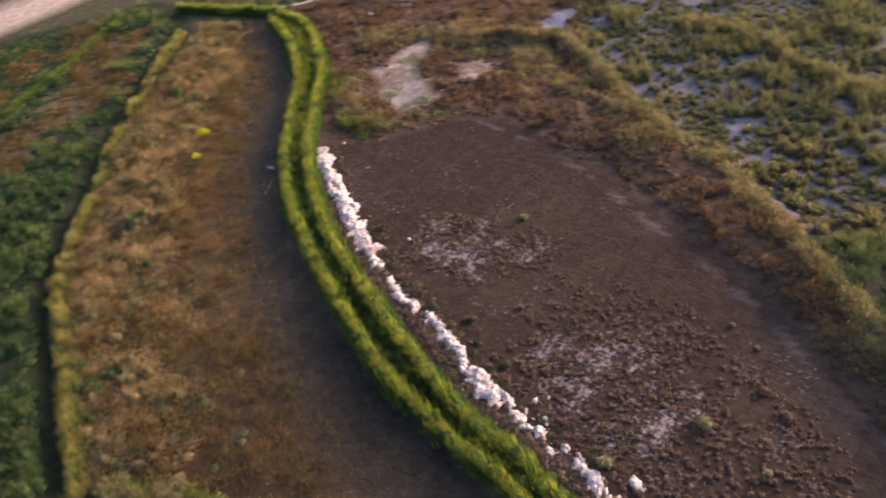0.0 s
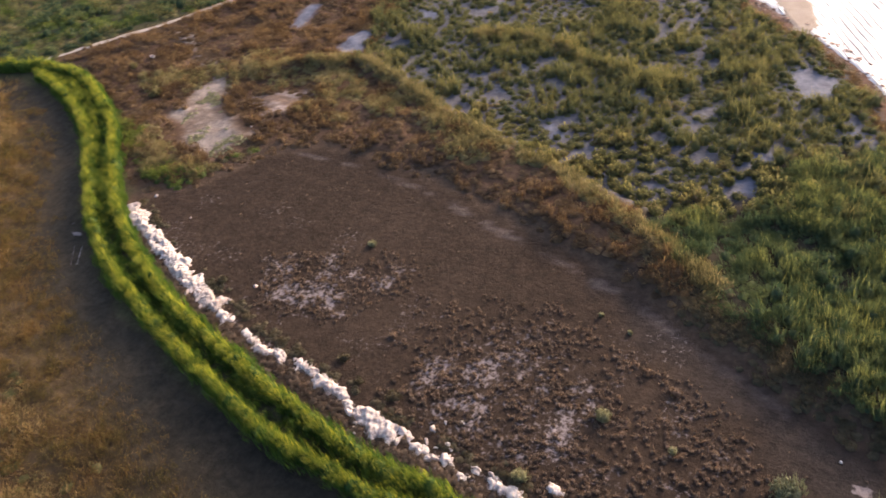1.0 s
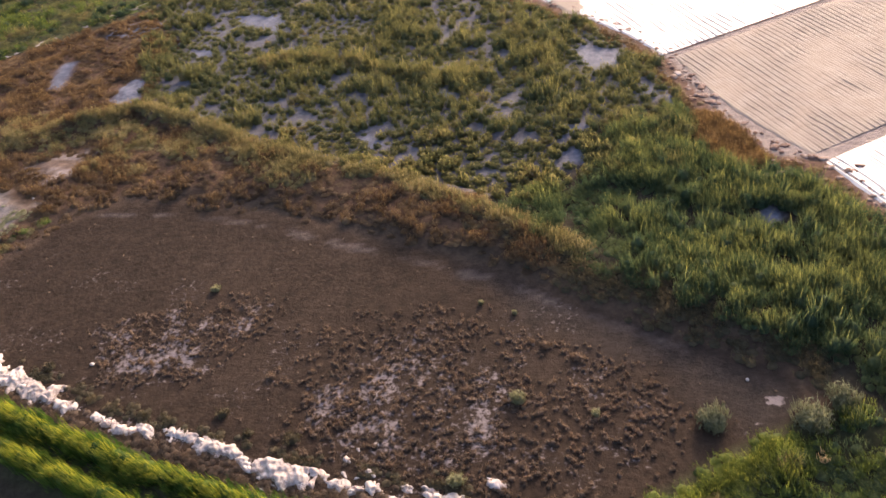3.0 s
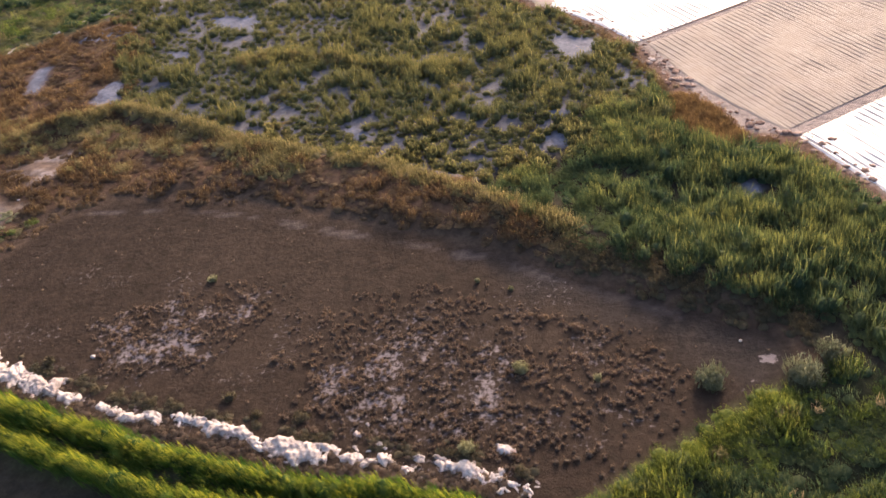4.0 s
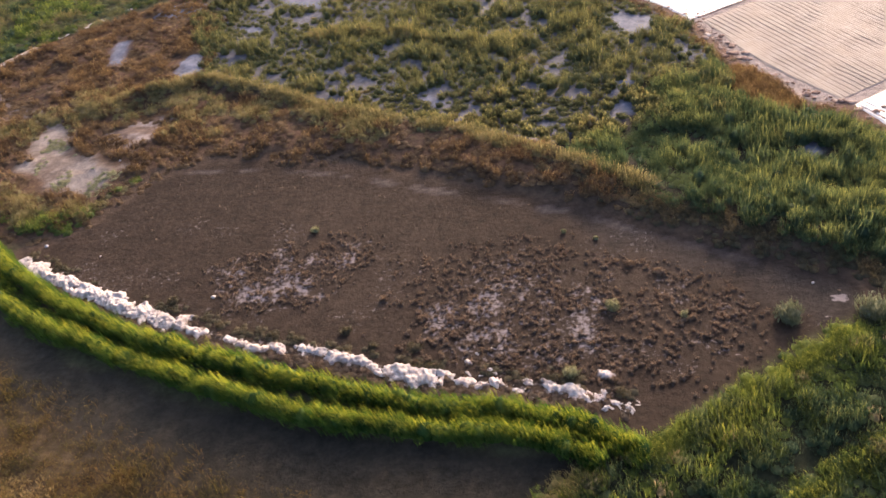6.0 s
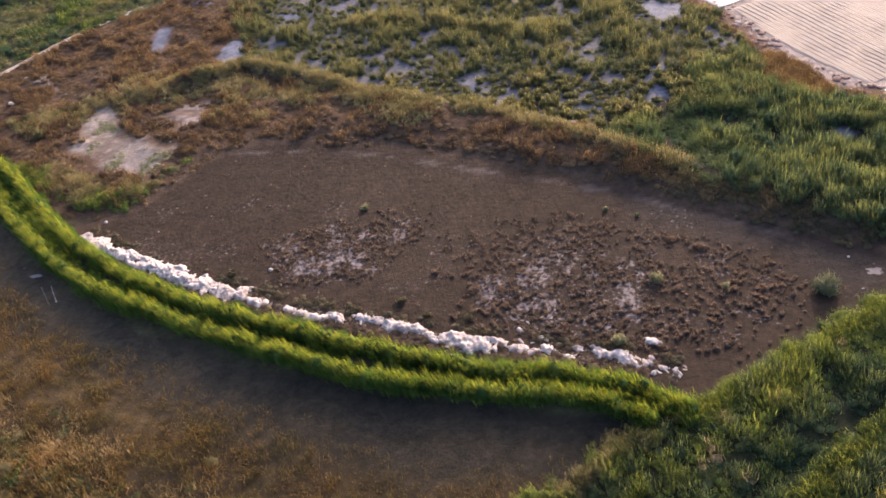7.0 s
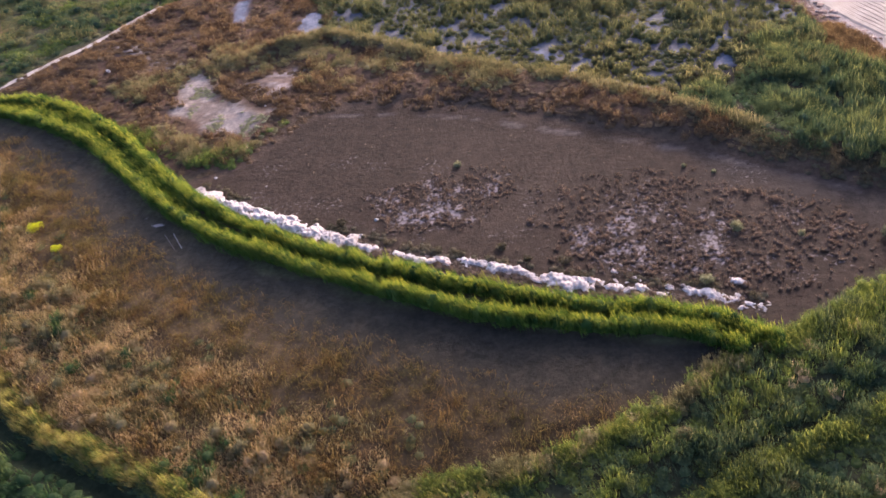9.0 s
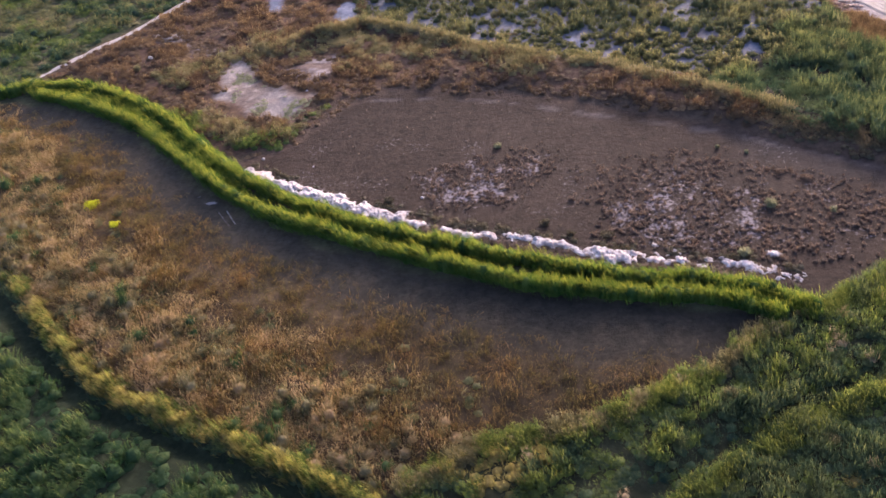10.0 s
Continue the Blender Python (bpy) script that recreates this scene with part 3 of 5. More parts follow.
def along(pts, step_m, wide, seed):
    """Places jittered about a line."""
    r = np.random.default_rng(seed)
    xs, ys = [], []
    for (ax, ay), (bx, by) in zip(pts, pts[1:]):
        d = math.hypot(bx - ax, by - ay)
        m = max(1, int(d / step_m))
        u = r.uniform(size=m)
        o = np.clip(r.normal(0, wide * 0.5, m), -wide, wide)
        px, py = ax + (bx - ax) * u, ay + (by - ay) * u
        o = o * (0.75 + 0.6 * vnoise(px, py, 4.0, seed)) + 0.9 * (vnoise(px, py, 7.0, seed + 1) - 0.5)
        xs.append(px - (by - ay) / d * o)
        ys.append(py + (bx - ax) / d * o)
    return np.concatenate(xs), np.concatenate(ys)


def spaced(box, gap, keep, seed):
    """Places on a shaken grid, so that each plant keeps its distance."""
    r = np.random.default_rng(seed)
    X, Y = np.meshgrid(np.arange(box[0], box[2], gap), np.arange(box[1], box[3], gap * 0.87))
    X[1::2] += gap * 0.5
    x, y = X.ravel() + r.uniform(-0.36, 0.36, X.size) * gap, Y.ravel() + r.uniform(-0.36, 0.36, X.size) * gap
    k = r.uniform(size=x.size) < keep(x, y) * np.where(inside(x, y, HEART) > -3, 1.0, 0.16)
    return x[k], y[k]


# ---------------------------------------------------------------- ground
def axis(lo, hi, fine, far):
    mid = np.arange(lo, hi + fine, fine)
    grow = fine * np.cumsum(1.35 ** np.arange(1, 30))
    grow = grow[grow < far]
    return np.concatenate([lo - grow[::-1], mid, mid[-1] + grow])


def lay(col, mask, rgb, rough):
    for i, c in enumerate((*rgb, rough)):
        col[:, i] = col[:, i] * (1 - mask) + c * mask


def build_ground():
    gx, gy = axis(-132, 98, 0.8, 3500), axis(12, 192, 0.8, 3500)
    X, Y = np.meshgrid(gx, gy)
    x, y = X.ravel(), Y.ravel()
    wob = 2.4 * (fbm(x, y, 6, 21) - 0.5) + 1.4 * (fbm(x, y, 1.8, 23) - 0.5)
    col = np.empty((len(x), 4))
    col[:] = (0.07, 0.066, 0.034, 0.9)
    salt = np.zeros(len(x))
    lay(col, step(inside(x, y, LEFT_WOODS) + wob, -1, 1), (0.03, 0.036, 0.018), 0.9)
    # wet flats: bluish grey of the reflected sky laid into the soil colour
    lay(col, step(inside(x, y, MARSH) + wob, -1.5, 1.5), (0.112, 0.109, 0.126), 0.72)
    lay(col, step(inside(x, y, HEATH) + wob, -1.5, 1.5), (0.105, 0.064, 0.04), 0.9)
    lay(col, step(inside(x, y, BELT) + wob, -4, -1), (0.042, 0.036, 0.026), 0.9)
    lay(col, step(inside(x, y, THICKET) + wob, -1, 1), (0.035, 0.037, 0.02), 0.9)
    lay(col, step(inside(x, y, LEFT_WOODS) + wob, -1, 1) * step(-line_dist(x, y, [(-118, 97), (-101, 73), (-90, 55)])[0] + 2 * wob, -8, -5), (0.12, 0.09, 0.055), 0.9)
    low = step(inside(x, y, LOWER) + wob, -1, 1)
    lay(col, low, (0.095, 0.066, 0.036), 0.9)
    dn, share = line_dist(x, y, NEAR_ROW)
    # bare mud beside the near row, its colour also holding the reeds' cast shadow
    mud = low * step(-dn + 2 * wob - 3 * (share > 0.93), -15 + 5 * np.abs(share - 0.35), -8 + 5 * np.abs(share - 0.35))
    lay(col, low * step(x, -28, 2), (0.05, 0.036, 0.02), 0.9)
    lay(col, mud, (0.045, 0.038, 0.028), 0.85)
    # darker on the right for mud and painted row shadow together
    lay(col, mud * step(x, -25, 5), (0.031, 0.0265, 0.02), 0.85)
    lay(col, step(inside(x, y, POND) + 0.6 * wob, -4.5, -1.5) * (y > 80), (0.085, 0.058, 0.04), 0.9)
    pond = step(inside(x, y, POND) + 0.6 * wob, -0.6, 0.6)
    lay(col, pond, (0.041, 0.0275, 0.0192), 0.8)
    lay(col, pond * step(fbm(x, y, 14, 31), 0.45, 0.7) * 0.6, (0.053, 0.036, 0.0255), 0.8)
    # wet: greyed pond mud where the reed belt's soft shade is painted in
    wet = step(inside(x, y, [(26.1, 100.9), (35.1, 97.8), (44.1, 92.2), (53.7, 87.7), (63.8, 85.4), (64.4, 78.0), (58.0, 75.3), (53.5, 80.7), (45.7, 85.6), (36.7, 91.6)]) + 1.5 * wob, -2.5, 3)
    lay(col, 0.8 * pond * wet, (0.038, 0.031, 0.028), 0.8)
    pale = line_dist(x, y, [(-24.4, 109.4), (-12.6, 109.9), (-0.7, 107.5), (11.0, 103.7), (23.3, 100.2), (34.4, 96.0), (44.3, 90.6), (52.9, 86.7)])[0]
    lay(col, np.where(x > 40, 0.25, 0.55) * step(-pale + 0.3 * wob, -0.8, -0.2) * step(vnoise(x, y, 3, 88), 0.2, 0.6), (0.15, 0.12, 0.11), 0.8)
    sandy = np.maximum(inside(x, y, SAND_A), 1.1 - line_dist(x, y, SAND_LANE)[0]) + 2.2 * wob
    lay(col, step(sandy, -1.4, 1.6) * (0.5 + 0.5 * step(fbm(x, y, 2.2, 89), 0.35, 0.6)), (0.31, 0.255, 0.215), 0.85)
    lay(col, 0.85 * step(inside(x, y, SAND_B) + 1.6 * wob, -1.8, 0.8) * (0.25 + 0.75 * step(fbm(x, 2.2 * y, 2.4, 90), 0.4, 0.6)), (0.32, 0.265, 0.24), 0.85)
    # pools: sky reflection painted as pale blue diffuse colour, with little gloss
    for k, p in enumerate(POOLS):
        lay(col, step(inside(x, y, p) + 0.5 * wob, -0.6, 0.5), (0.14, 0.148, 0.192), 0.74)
    lay(col, step(-line_dist(x, y, [(a + 1.0, b + 0.6) for a, b in SHORE])[0] + 0.6 * wob, -2.0, -1.0), (0.15, 0.088, 0.062), 0.85)
    det = FURROW[0] * ACROSS[1] - FURROW[1] * ACROSS[0]
    fu = ((x - CORNER[0]) * ACROSS[1] - (y - CORNER[1]) * ACROSS[0]) / det
    fv = (FURROW[0] * (y - CORNER[1]) - FURROW[1] * (x - CORNER[0])) / det
    beyond = fv - np.interp(fu, (-62, -37, -25, -14, -8, 1, 13, 26, 33), (-20, -10, -5.5, -3, -1.8, -2, -3.8, -5.7, -6)) - 7
    off, _ = line_dist(x, y, SHORE)
    lay(col, step(beyond + 7.0 + 0.5 * wob, -0.6, 0.6) * step(off + 0.4 * wob, 1.4, 2.2) * (y > 60), (0.31, 0.25, 0.22), 0.8)
    lay(col, step(-line_dist(x, y, ROAD)[0] + 0.3 * wob, -7.2, -5.6), (0.42, 0.33, 0.26), 0.85)
    salt = np.maximum(salt, 0.6 * step(inside(x, y, PATCH_A) + 3 * wob, -4.5, 3) * (0.6 + 0.4 * step(fbm(x, y, 2.2, 81), 0.3, 0.62)))
    salt = np.maximum(salt, 0.565 * step(inside(x, y, PATCH_B) + 3 * wob, -4, 4) * (0.6 + 0.4 * step(fbm(x, y, 2.2, 83), 0.3, 0.62)))
    salt = np.maximum(salt, 0.45 * step(inside(x, y, TUFTS) + 3 * wob, -2, 3) * step(fbm(x, y, 3, 85), 0.3, 0.55))
    salt = np.maximum(salt, 0.43 * pond * step(fbm(x, y, 5, 87), 0.42, 0.68) * (y < 100))
    for cx, cy, rad in ((-46.4, 82.3, 1.3), (-48.8, 83.0, 0.9), (-44.0, 80.8, 1.2), (57.9, 83.2, 0.9), (60.3, 80.3, 2.2), (58.7, 77.3, 1.3), (-37.1, 113.4, 1.0), (-72.5, 130.3, 0.8)):
        salt = np.maximum(salt, 0.8 * step(-np.hypot(x - cx, (y - cy) * 1.6) + 1.2 * wob, -rad * 1.3, 0))
    foam, _ = line_dist(x, y, FOAM_LINE)
    salt = np.maximum(salt, 0.5 * step(-foam + 0.9 * wob, -1.2, -0.2))
    nx, ny = len(gx), len(gy)
    idx = np.arange(nx * ny).reshape(ny, nx)
    quads = np.stack([idx[:-1, :-1], idx[:-1, 1:], idx[1:, 1:], idx[1:, :-1]], -1).reshape(-1, 4)
    z = height(x, y) * ((np.abs(x) < 190) & (y > -30) & (y < 280))
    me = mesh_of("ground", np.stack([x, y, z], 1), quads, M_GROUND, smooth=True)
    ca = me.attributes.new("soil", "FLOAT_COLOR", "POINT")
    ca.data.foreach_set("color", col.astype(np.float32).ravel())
    sa = me.attributes.new("salt", "FLOAT", "POINT")
    sa.data.foreach_set("value", salt.astype(np.float32))
    return tagged(new("ground", me), "dried salt marsh ground of brown mud, sand and wet flats", "ground", kind="structure")


build_ground()


def ribbon(name, pts, wide, mat, label, lift=0.05, category="path"):
    """A worn strip lying along a line, slightly hollow."""
    P = []
    for (ax, ay), (bx, by) in zip(pts, pts[1:]):
        m = max(2, int(math.hypot(bx - ax, by - ay) / 0.8))
        P += [(ax + (bx - ax) * i / m, ay + (by - ay) * i / m) for i in range(m)]
    P = np.array(P)
    for _ in range(12):
        P[1:-1] = 0.25 * P[:-2] + 0.5 * P[1:-1] + 0.25 * P[2:]
    tang = np.gradient(P, axis=0)
    tang /= np.linalg.norm(tang, axis=1)[:, None]
    nor = np.stack([-tang[:, 1], tang[:, 0]], 1)
    cols = np.linspace(-1, 1, 7)
    V = []
    for k, c in enumerate(cols):
        w = wide * 0.5 * (1 + 0.35 * (vnoise(P[:, 0], P[:, 1], 2.5, 40 + (c > 0)) - 0.5) * 2)
        q = P + nor * (c * w)[:, None]
        zz = height(q[:, 0], q[:, 1]) + lift - 0.06 * (abs(c) > 0.9) - 0.04 * (abs(abs(c) - 0.5) < 0.2)
        V.append(np.column_stack([q, zz]))
    V = np.concatenate(V)
    n = len(P)
    F = [(k * n + i, k * n + i + 1, (k + 1) * n + i + 1, (k + 1) * n + i) for k in range(6) for i in range(n - 1)]
    return tagged(new(name, mesh_of(name, V, [f[::-1] for f in F], mat, smooth=True)), label, category, kind="structure")


ribbon("path", TRAIL, 1.9, M_TRAIL, "narrow trail of bare pale earth beside brown heath")


def plot(name, u0, u1, v0, v1, mat, ridge, spacing, label, seed, bulge=0.0, broken=0.25, shore=((0, 0), (0, 0))):
    """A field sheet between furrow ends u0..u1 and v0..v1 from the shore, with ridges standing up from it."""
    us = np.arange(u0, u1 + 0.01, 1.0)
    vs = np.concatenate([np.arange(v0, min(v1, v0 + 60), 0.16), np.arange(v0 + 60, v1 + 1, 4.0)])
    U, V = np.meshgrid(us, vs)
    w = V + 0.6 * (fbm(U, V, 7, seed) - 0.5) + 0.28 * (vnoise(U, V, 2.2, seed + 3) - 0.5)
    tri = np.abs(((w / spacing) % 1) - 0.5) * 2
    amp = ridge * (0.6 + 0.7 * vnoise(U, V, 3.5, seed + 5))
    cut = np.clip((tri - 0.72) / 0.28, 0, 1) * step(vnoise(U, V, 5.0, seed + 9) + 0.5 * vnoise(U, V, 1.5, seed + 11), broken, broken + 0.45)
    Z = 0.1 - 1.5 * amp * cut + 0.6 * amp * np.clip(1 - 3 * np.abs(tri - 0.5), 0, 1) + 0.04 * fbm(U, V, 1.2, seed + 7)
    edge = np.minimum(np.minimum(U - u0, u1 - U), V - v0 - np.interp(U, *shore) - bulge * (1 - np.sin(np.pi * np.clip(U / PLOT, 0, 1))) + 0.5 * (vnoise(U, V, 1.5, seed + 13) - 0.5))
    Z = np.where(edge < 0.5, -0.2 + 0.28 * np.clip(edge / 0.5 + 0.3, 0, 1), Z)
    X = CORNER[0] + U * FURROW[0] + V * ACROSS[0]
    Y = CORNER[1] + U * FURROW[1] + V * ACROSS[1]
    n, m = X.shape
    idx = np.arange(n * m).reshape(n, m)
    q = np.stack([idx[:-1, :-1], idx[:-1, 1:], idx[1:, 1:], idx[1:, :-1]], -1).reshape(-1, 4)
    verts = np.stack([X.ravel(), Y.ravel(), Z.ravel()], 1)
    return tagged(new(name, mesh_of(name, verts, q, mat, smooth=True)), label, "field", kind="structure")


plot("field_furrowed", 0.1, PLOT - 0.1, -1.6, 150, M_TAN, 0.12, 1.05, "tan furrowed field plot beside the marsh", 51, 2.0, broken=0.42)
plot("field_white", -62, -0.5, -20, 150, M_SALT, 0.17, 1.25, "white salt-crusted field plot with faint furrows", 61, broken=0.55, shore=((-62, -37, -25, -14, -8, 0), (0, 11, 14.2, 17, 18.2, 18.8)))
plot("field_white_far", PLOT + 0.6, PLOT + 70, 0.4, 150, M_SALT, 0.17, 1.25, "white salt-crusted field plot with faint furrows", 71, broken=0.55)


def bare_patch(outline):
    """Bare earth showing in the salt crust, with a ragged edge; the outline runs along the furrows and away from the shore."""
    U, V = np.meshgrid(np.arange(-46, -20, 0.3), np.arange(-12, 2, 0.3))
    X = CORNER[0] + U * FURROW[0] + V * ACROSS[0]
    Y = CORNER[1] + U * FURROW[1] + V * ACROSS[1]
    keep = inside(U, V, outline) + 0.8 * (vnoise(U, V, 1.5, 175) - 0.5)
    Z = 0.06 + 0.16 * step(keep, -0.4, 0.1) + 0.03 * vnoise(U, V, 0.8, 176)
    idx = np.arange(U.size).reshape(U.shape)
    q = np.stack([idx[:-1, :-1], idx[:-1, 1:], idx[1:, 1:], idx[1:, :-1]], -1).reshape(-1, 4)
    q = q[keep.ravel()[q].max(1) > -0.4]
    used_v = np.unique(q)
    back = np.zeros(U.size, int)
    back[used_v] = np.arange(len(used_v))
    me = mesh_of("field_bare_patch", np.stack([X.ravel(), Y.ravel(), Z.ravel()], 1)[used_v], back[q], M_TAN, smooth=True)
    return tagged(new("field_bare_patch", me), "bare tan earth patch in white salt crust", "field", kind="structure")


bare_patch([(-44, -9), (-36, -6.5), (-26, -6.8), (-24, -5.0), (-26, -2.9), (-34, -1.8), (-44, -1.2)])


# ---------------------------------------------------------------- reeds, scrub and grass sown over the ground
WIND = (-0.3, -0.07)
r0 = np.random.default_rng(11)
REEDS = [blades(r0, 24, 2.3, 0.8, 0.085, WIND, 0.2, base=0.4) for _ in range(6)]
HEARTS = [core(r0, 0.66, 1.5, 7, 0.7) for _ in range(6)]
LOWREEDS = [clad(core(r0, 0.75, 0.32), blades(r0, 30, 1.6, 1.0, 0.058, (-0.26, -0.04), 0.3, base=0.35), 0.3) for _ in range(6)]
BENTREEDS = [clad(core(r0, 0.62, 0.26), blades(r0, 56, 1.25, 1.0, 0.06, (-0.24, -0.04), 0.36, fan=0.2, base=0.35, dome=0.3), 0.2) for _ in range(6)]
GRASSES = [blades(r0, 15, 0.6, 0.75, 0.05, (-0.3, -0.04), 0.5, base=0.1) for _ in range(6)]
TUSSOCKS = [clad(core(r0, 0.3, 0.18, 5), blades(r0, 20, 0.5, 0.2, 0.06, (-0.08, 0), 0.3, fan=0.7), 0.4) for _ in range(5)]
RUSHES = [clad(core(r0, 0.5, 0.55), blades(r0, 62, 1.2, 0.7, 0.055, (-0.2, -0.03), 0.34, fan=0.3, base=0.35, dome=0.55), 0.4) for _ in range(7)]
SCRUBS = [clad(core(r0, 0.75, 0.17, 5), blades(r0, 23, 0.78, 0.85, 0.065, (-0.22, -0.03), 0.36, fan=0.2, base=0.3, dome=0.35), 0.4) for _ in range(7)]


def crest(x, y, pts, low=0.5, reach=1.5):
    """Plants of a row stand highest along its middle line."""
    return low + (1 - low) * np.clip(1 - (line_dist(x, y, pts)[0] / reach) ** 2, 0, 1)


# row tips brighten towards the middle line, painting a sunlit crest
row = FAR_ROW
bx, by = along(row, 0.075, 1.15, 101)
bake("reed_row", REEDS, bx, by, M_REED, 0.72, 1, tall=crest(bx, by, row, 0.4, 1.9) * (0.75 + 1.1 * fbm(bx, by, 3.2, 71)), label="tall green reed row along a ditch", category="reeds", turn=False, tip_light=0.5 + 0.6 * crest(bx, by, row, 0.0, 0.9))
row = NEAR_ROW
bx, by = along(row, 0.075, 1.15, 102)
bake("reed_row", REEDS, bx, by, M_REED, 0.72, 2, tall=crest(bx, by, row, 0.4, 1.9) * (0.7 + 1.05 * fbm(bx, by, 3.2, 73)), label="tall green reed row along a ditch", category="reeds", turn=False, tip_light=0.5 + 0.6 * crest(bx, by, row, 0.0, 0.9))
# closed mounds hidden in the rows, added to stop sunlight and shade the fronts
for k, (line, mat, high, label) in enumerate(((FAR_ROW, M_REED, 0.97, "inner reed mounds of the green row, added to block sun"), (NEAR_ROW, M_REED, 0.92, "inner reed mounds of the green row, added to block sun"), (LEFT_ROW, M_GOLD, 0.34, "inner reed mounds of the golden row, added to block sun"))):
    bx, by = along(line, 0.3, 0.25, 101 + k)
    bake("reed_row", HEARTS, bx, by, mat, 0.95, 81 + k, tall=0.9 * high * (0.75 + 1.05 * fbm(bx, by, 3.2, (71, 73, 75)[k])), label=label, category="reeds", tip_light=0.25)
# extra crest blades at full tip colour, painting the sunlit fringe
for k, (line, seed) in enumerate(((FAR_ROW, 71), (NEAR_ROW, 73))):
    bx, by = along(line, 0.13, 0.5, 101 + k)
    bake("reed_row", REEDS, bx, by, M_REED, 0.66, 88 + k, tall=1.1 * (0.75 + 1.1 * fbm(bx, by, 3.2, seed)) * np.random.default_rng(seed).uniform(0.6, 1.25, len(bx)), label="crest of the green reed row with sunlight painted on its tips", category="reeds", turn=False, tip_light=1.0)
bx, by = along([(20, 62.8), (27, 62), (33, 60.4), (38.5, 58.4)], 0.09, 1.5, 158)
bake("reed_row", REEDS, bx, by, M_REED, 0.72, 92, tall=0.6 + 0.8 * fbm(bx, by, 3, 70), label="green reeds joining the rows to the thicket", category="reeds", turn=False)
bx, by = along([(-93, 116), (-84, 114.5), (-75, 111.8), (-66.8, 106.2), (-57.3, 98.4), (-49.0, 91.2), (-41, 84.2)], 0.1, 2.0, 157)
bake("reed_row", REEDS, bx, by, M_REED, 0.72, 91, tall=0.55 + 0.9 * fbm(bx, by, 3, 72), label="green reeds where the two rows run together", category="reeds", turn=False)
bx, by = along([(-88, 115), (-78.1, 111.9), (-66.8, 105.8), (-57.3, 98.2), (-49.0, 91.5), (-39.8, 83.6), (-31.9, 78.3), (-24.3, 75.1), (-14, 71.2), (-2, 67.4), (10, 64), (24, 62.6)], 0.16, 1.5, 155)
bake("reed_row", REEDS, bx, by, M_REED, 0.7, 55, tall=0.35 + 0.7 * fbm(bx, by, 4, 74), label="shorter green reeds filling the ditch", category="reeds", turn=False)
bx, by = along(LEFT_ROW, 0.06, 1.5, 103)
fx, fy = along([(x - 1.0, y - 0.8) for x, y in LEFT_ROW], 0.22, 0.6, 161)
bake("reed_row", LOWREEDS, fx, fy, M_DARKREED, 0.62, 65, tall=0.35 + 0.7 * fbm(fx, fy, 3, 78), label="low green reeds on the flank of a ditch", category="reeds", turn=False)
gone = (bx < -60) & (fbm(bx, by, 3.5, 76) < 0.5)
bx, by = bx[~gone], by[~gone]
share = np.random.default_rng(13).uniform(size=len(bx)) + 0.9 * (fbm(bx, by, 4, 88) - 0.5)
ragged = (0.2 + 1.9 * fbm(bx, by, 2.2, 75)) * np.random.default_rng(14).uniform(0.55, 1.2, len(bx))
# tip colour rises towards the row's middle, painting its golden sunlit crest
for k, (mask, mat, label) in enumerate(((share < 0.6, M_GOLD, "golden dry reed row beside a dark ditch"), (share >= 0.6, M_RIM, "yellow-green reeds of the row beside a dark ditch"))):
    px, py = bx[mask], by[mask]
    bake("reed_row", REEDS, px, py, mat, 0.66, 3 + 87 * k, tall=crest(px, py, LEFT_ROW, 0.45, 2.0) * ragged[mask], label=label, category="reeds", turn=False, tip_light=0.5 + 0.55 * crest(px, py, LEFT_ROW, 0.0, 1.7))


bx, by = along([(37.8, 58.9), (44.1, 63.0), (50.0, 67.8), (56.1, 71.8), (62.0, 75.5)], 0.08, 1.7, 144)
bake("reed_row", LOWREEDS, bx, by, M_RIM, 0.75, 44, tall=0.5 + 0.6 * fbm(bx, by, 4, 77), label="yellow-green reed edge along the pond", category="reeds", turn=False)


bx, by = along([(30.1, 108.8), (34.4, 104.6), (42.7, 97.4), (53.9, 90.7), (62.8, 86.8), (66.1, 83.9)], 0.09, 3.0, 147)
bake("reed_edge", LOWREEDS, bx, by, M_BANK, 0.75, 47, tall=0.3 + 0.8 * fbm(bx, by, 4, 79), label="low brown-olive reed edge on the pond bank", category="reeds", turn=False)
bx, by = along([(x - 1.2, y - 0.5) for x, y in SHORE[:13]], 0.22, 1.3, 148)
bake("shore_scrub", SCRUBS, bx, by, M_HEATH, 0.8, 48, label="rust-brown low scrub along the rubble edge", category="scrub")


def far_from(x, y, spots, rad):
    k = np.ones(np.shape(x))
    for sx, sy in spots:
        k = k * step(np.hypot(x - sx, y - sy), rad * 0.7, rad)
    return k


def belt_keep(x, y):
    return step(inside(x, y, BELT), -0.5, 1.5) * far_from(x, y, [(63.9, 109.4), (41.6, 122.8)], 2.6) * (0.35 + 0.65 * step(fbm(x, y, 4, 33), 0.3, 0.5))


bx, by = sown(9200, (22, 48, 106, 144), belt_keep, 104)
RUST = [(57.2, 134.2), (60.5, 133), (63.2, 128), (65.2, 121.5), (62, 119.8), (59, 123), (57.3, 128)]
red = inside(bx, by, RUST) > 0
# humps take more of the sunlit tip colour, hollows stay dark
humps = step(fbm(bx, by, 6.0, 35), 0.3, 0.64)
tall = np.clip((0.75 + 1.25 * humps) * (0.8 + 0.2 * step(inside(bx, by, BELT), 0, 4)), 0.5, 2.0)
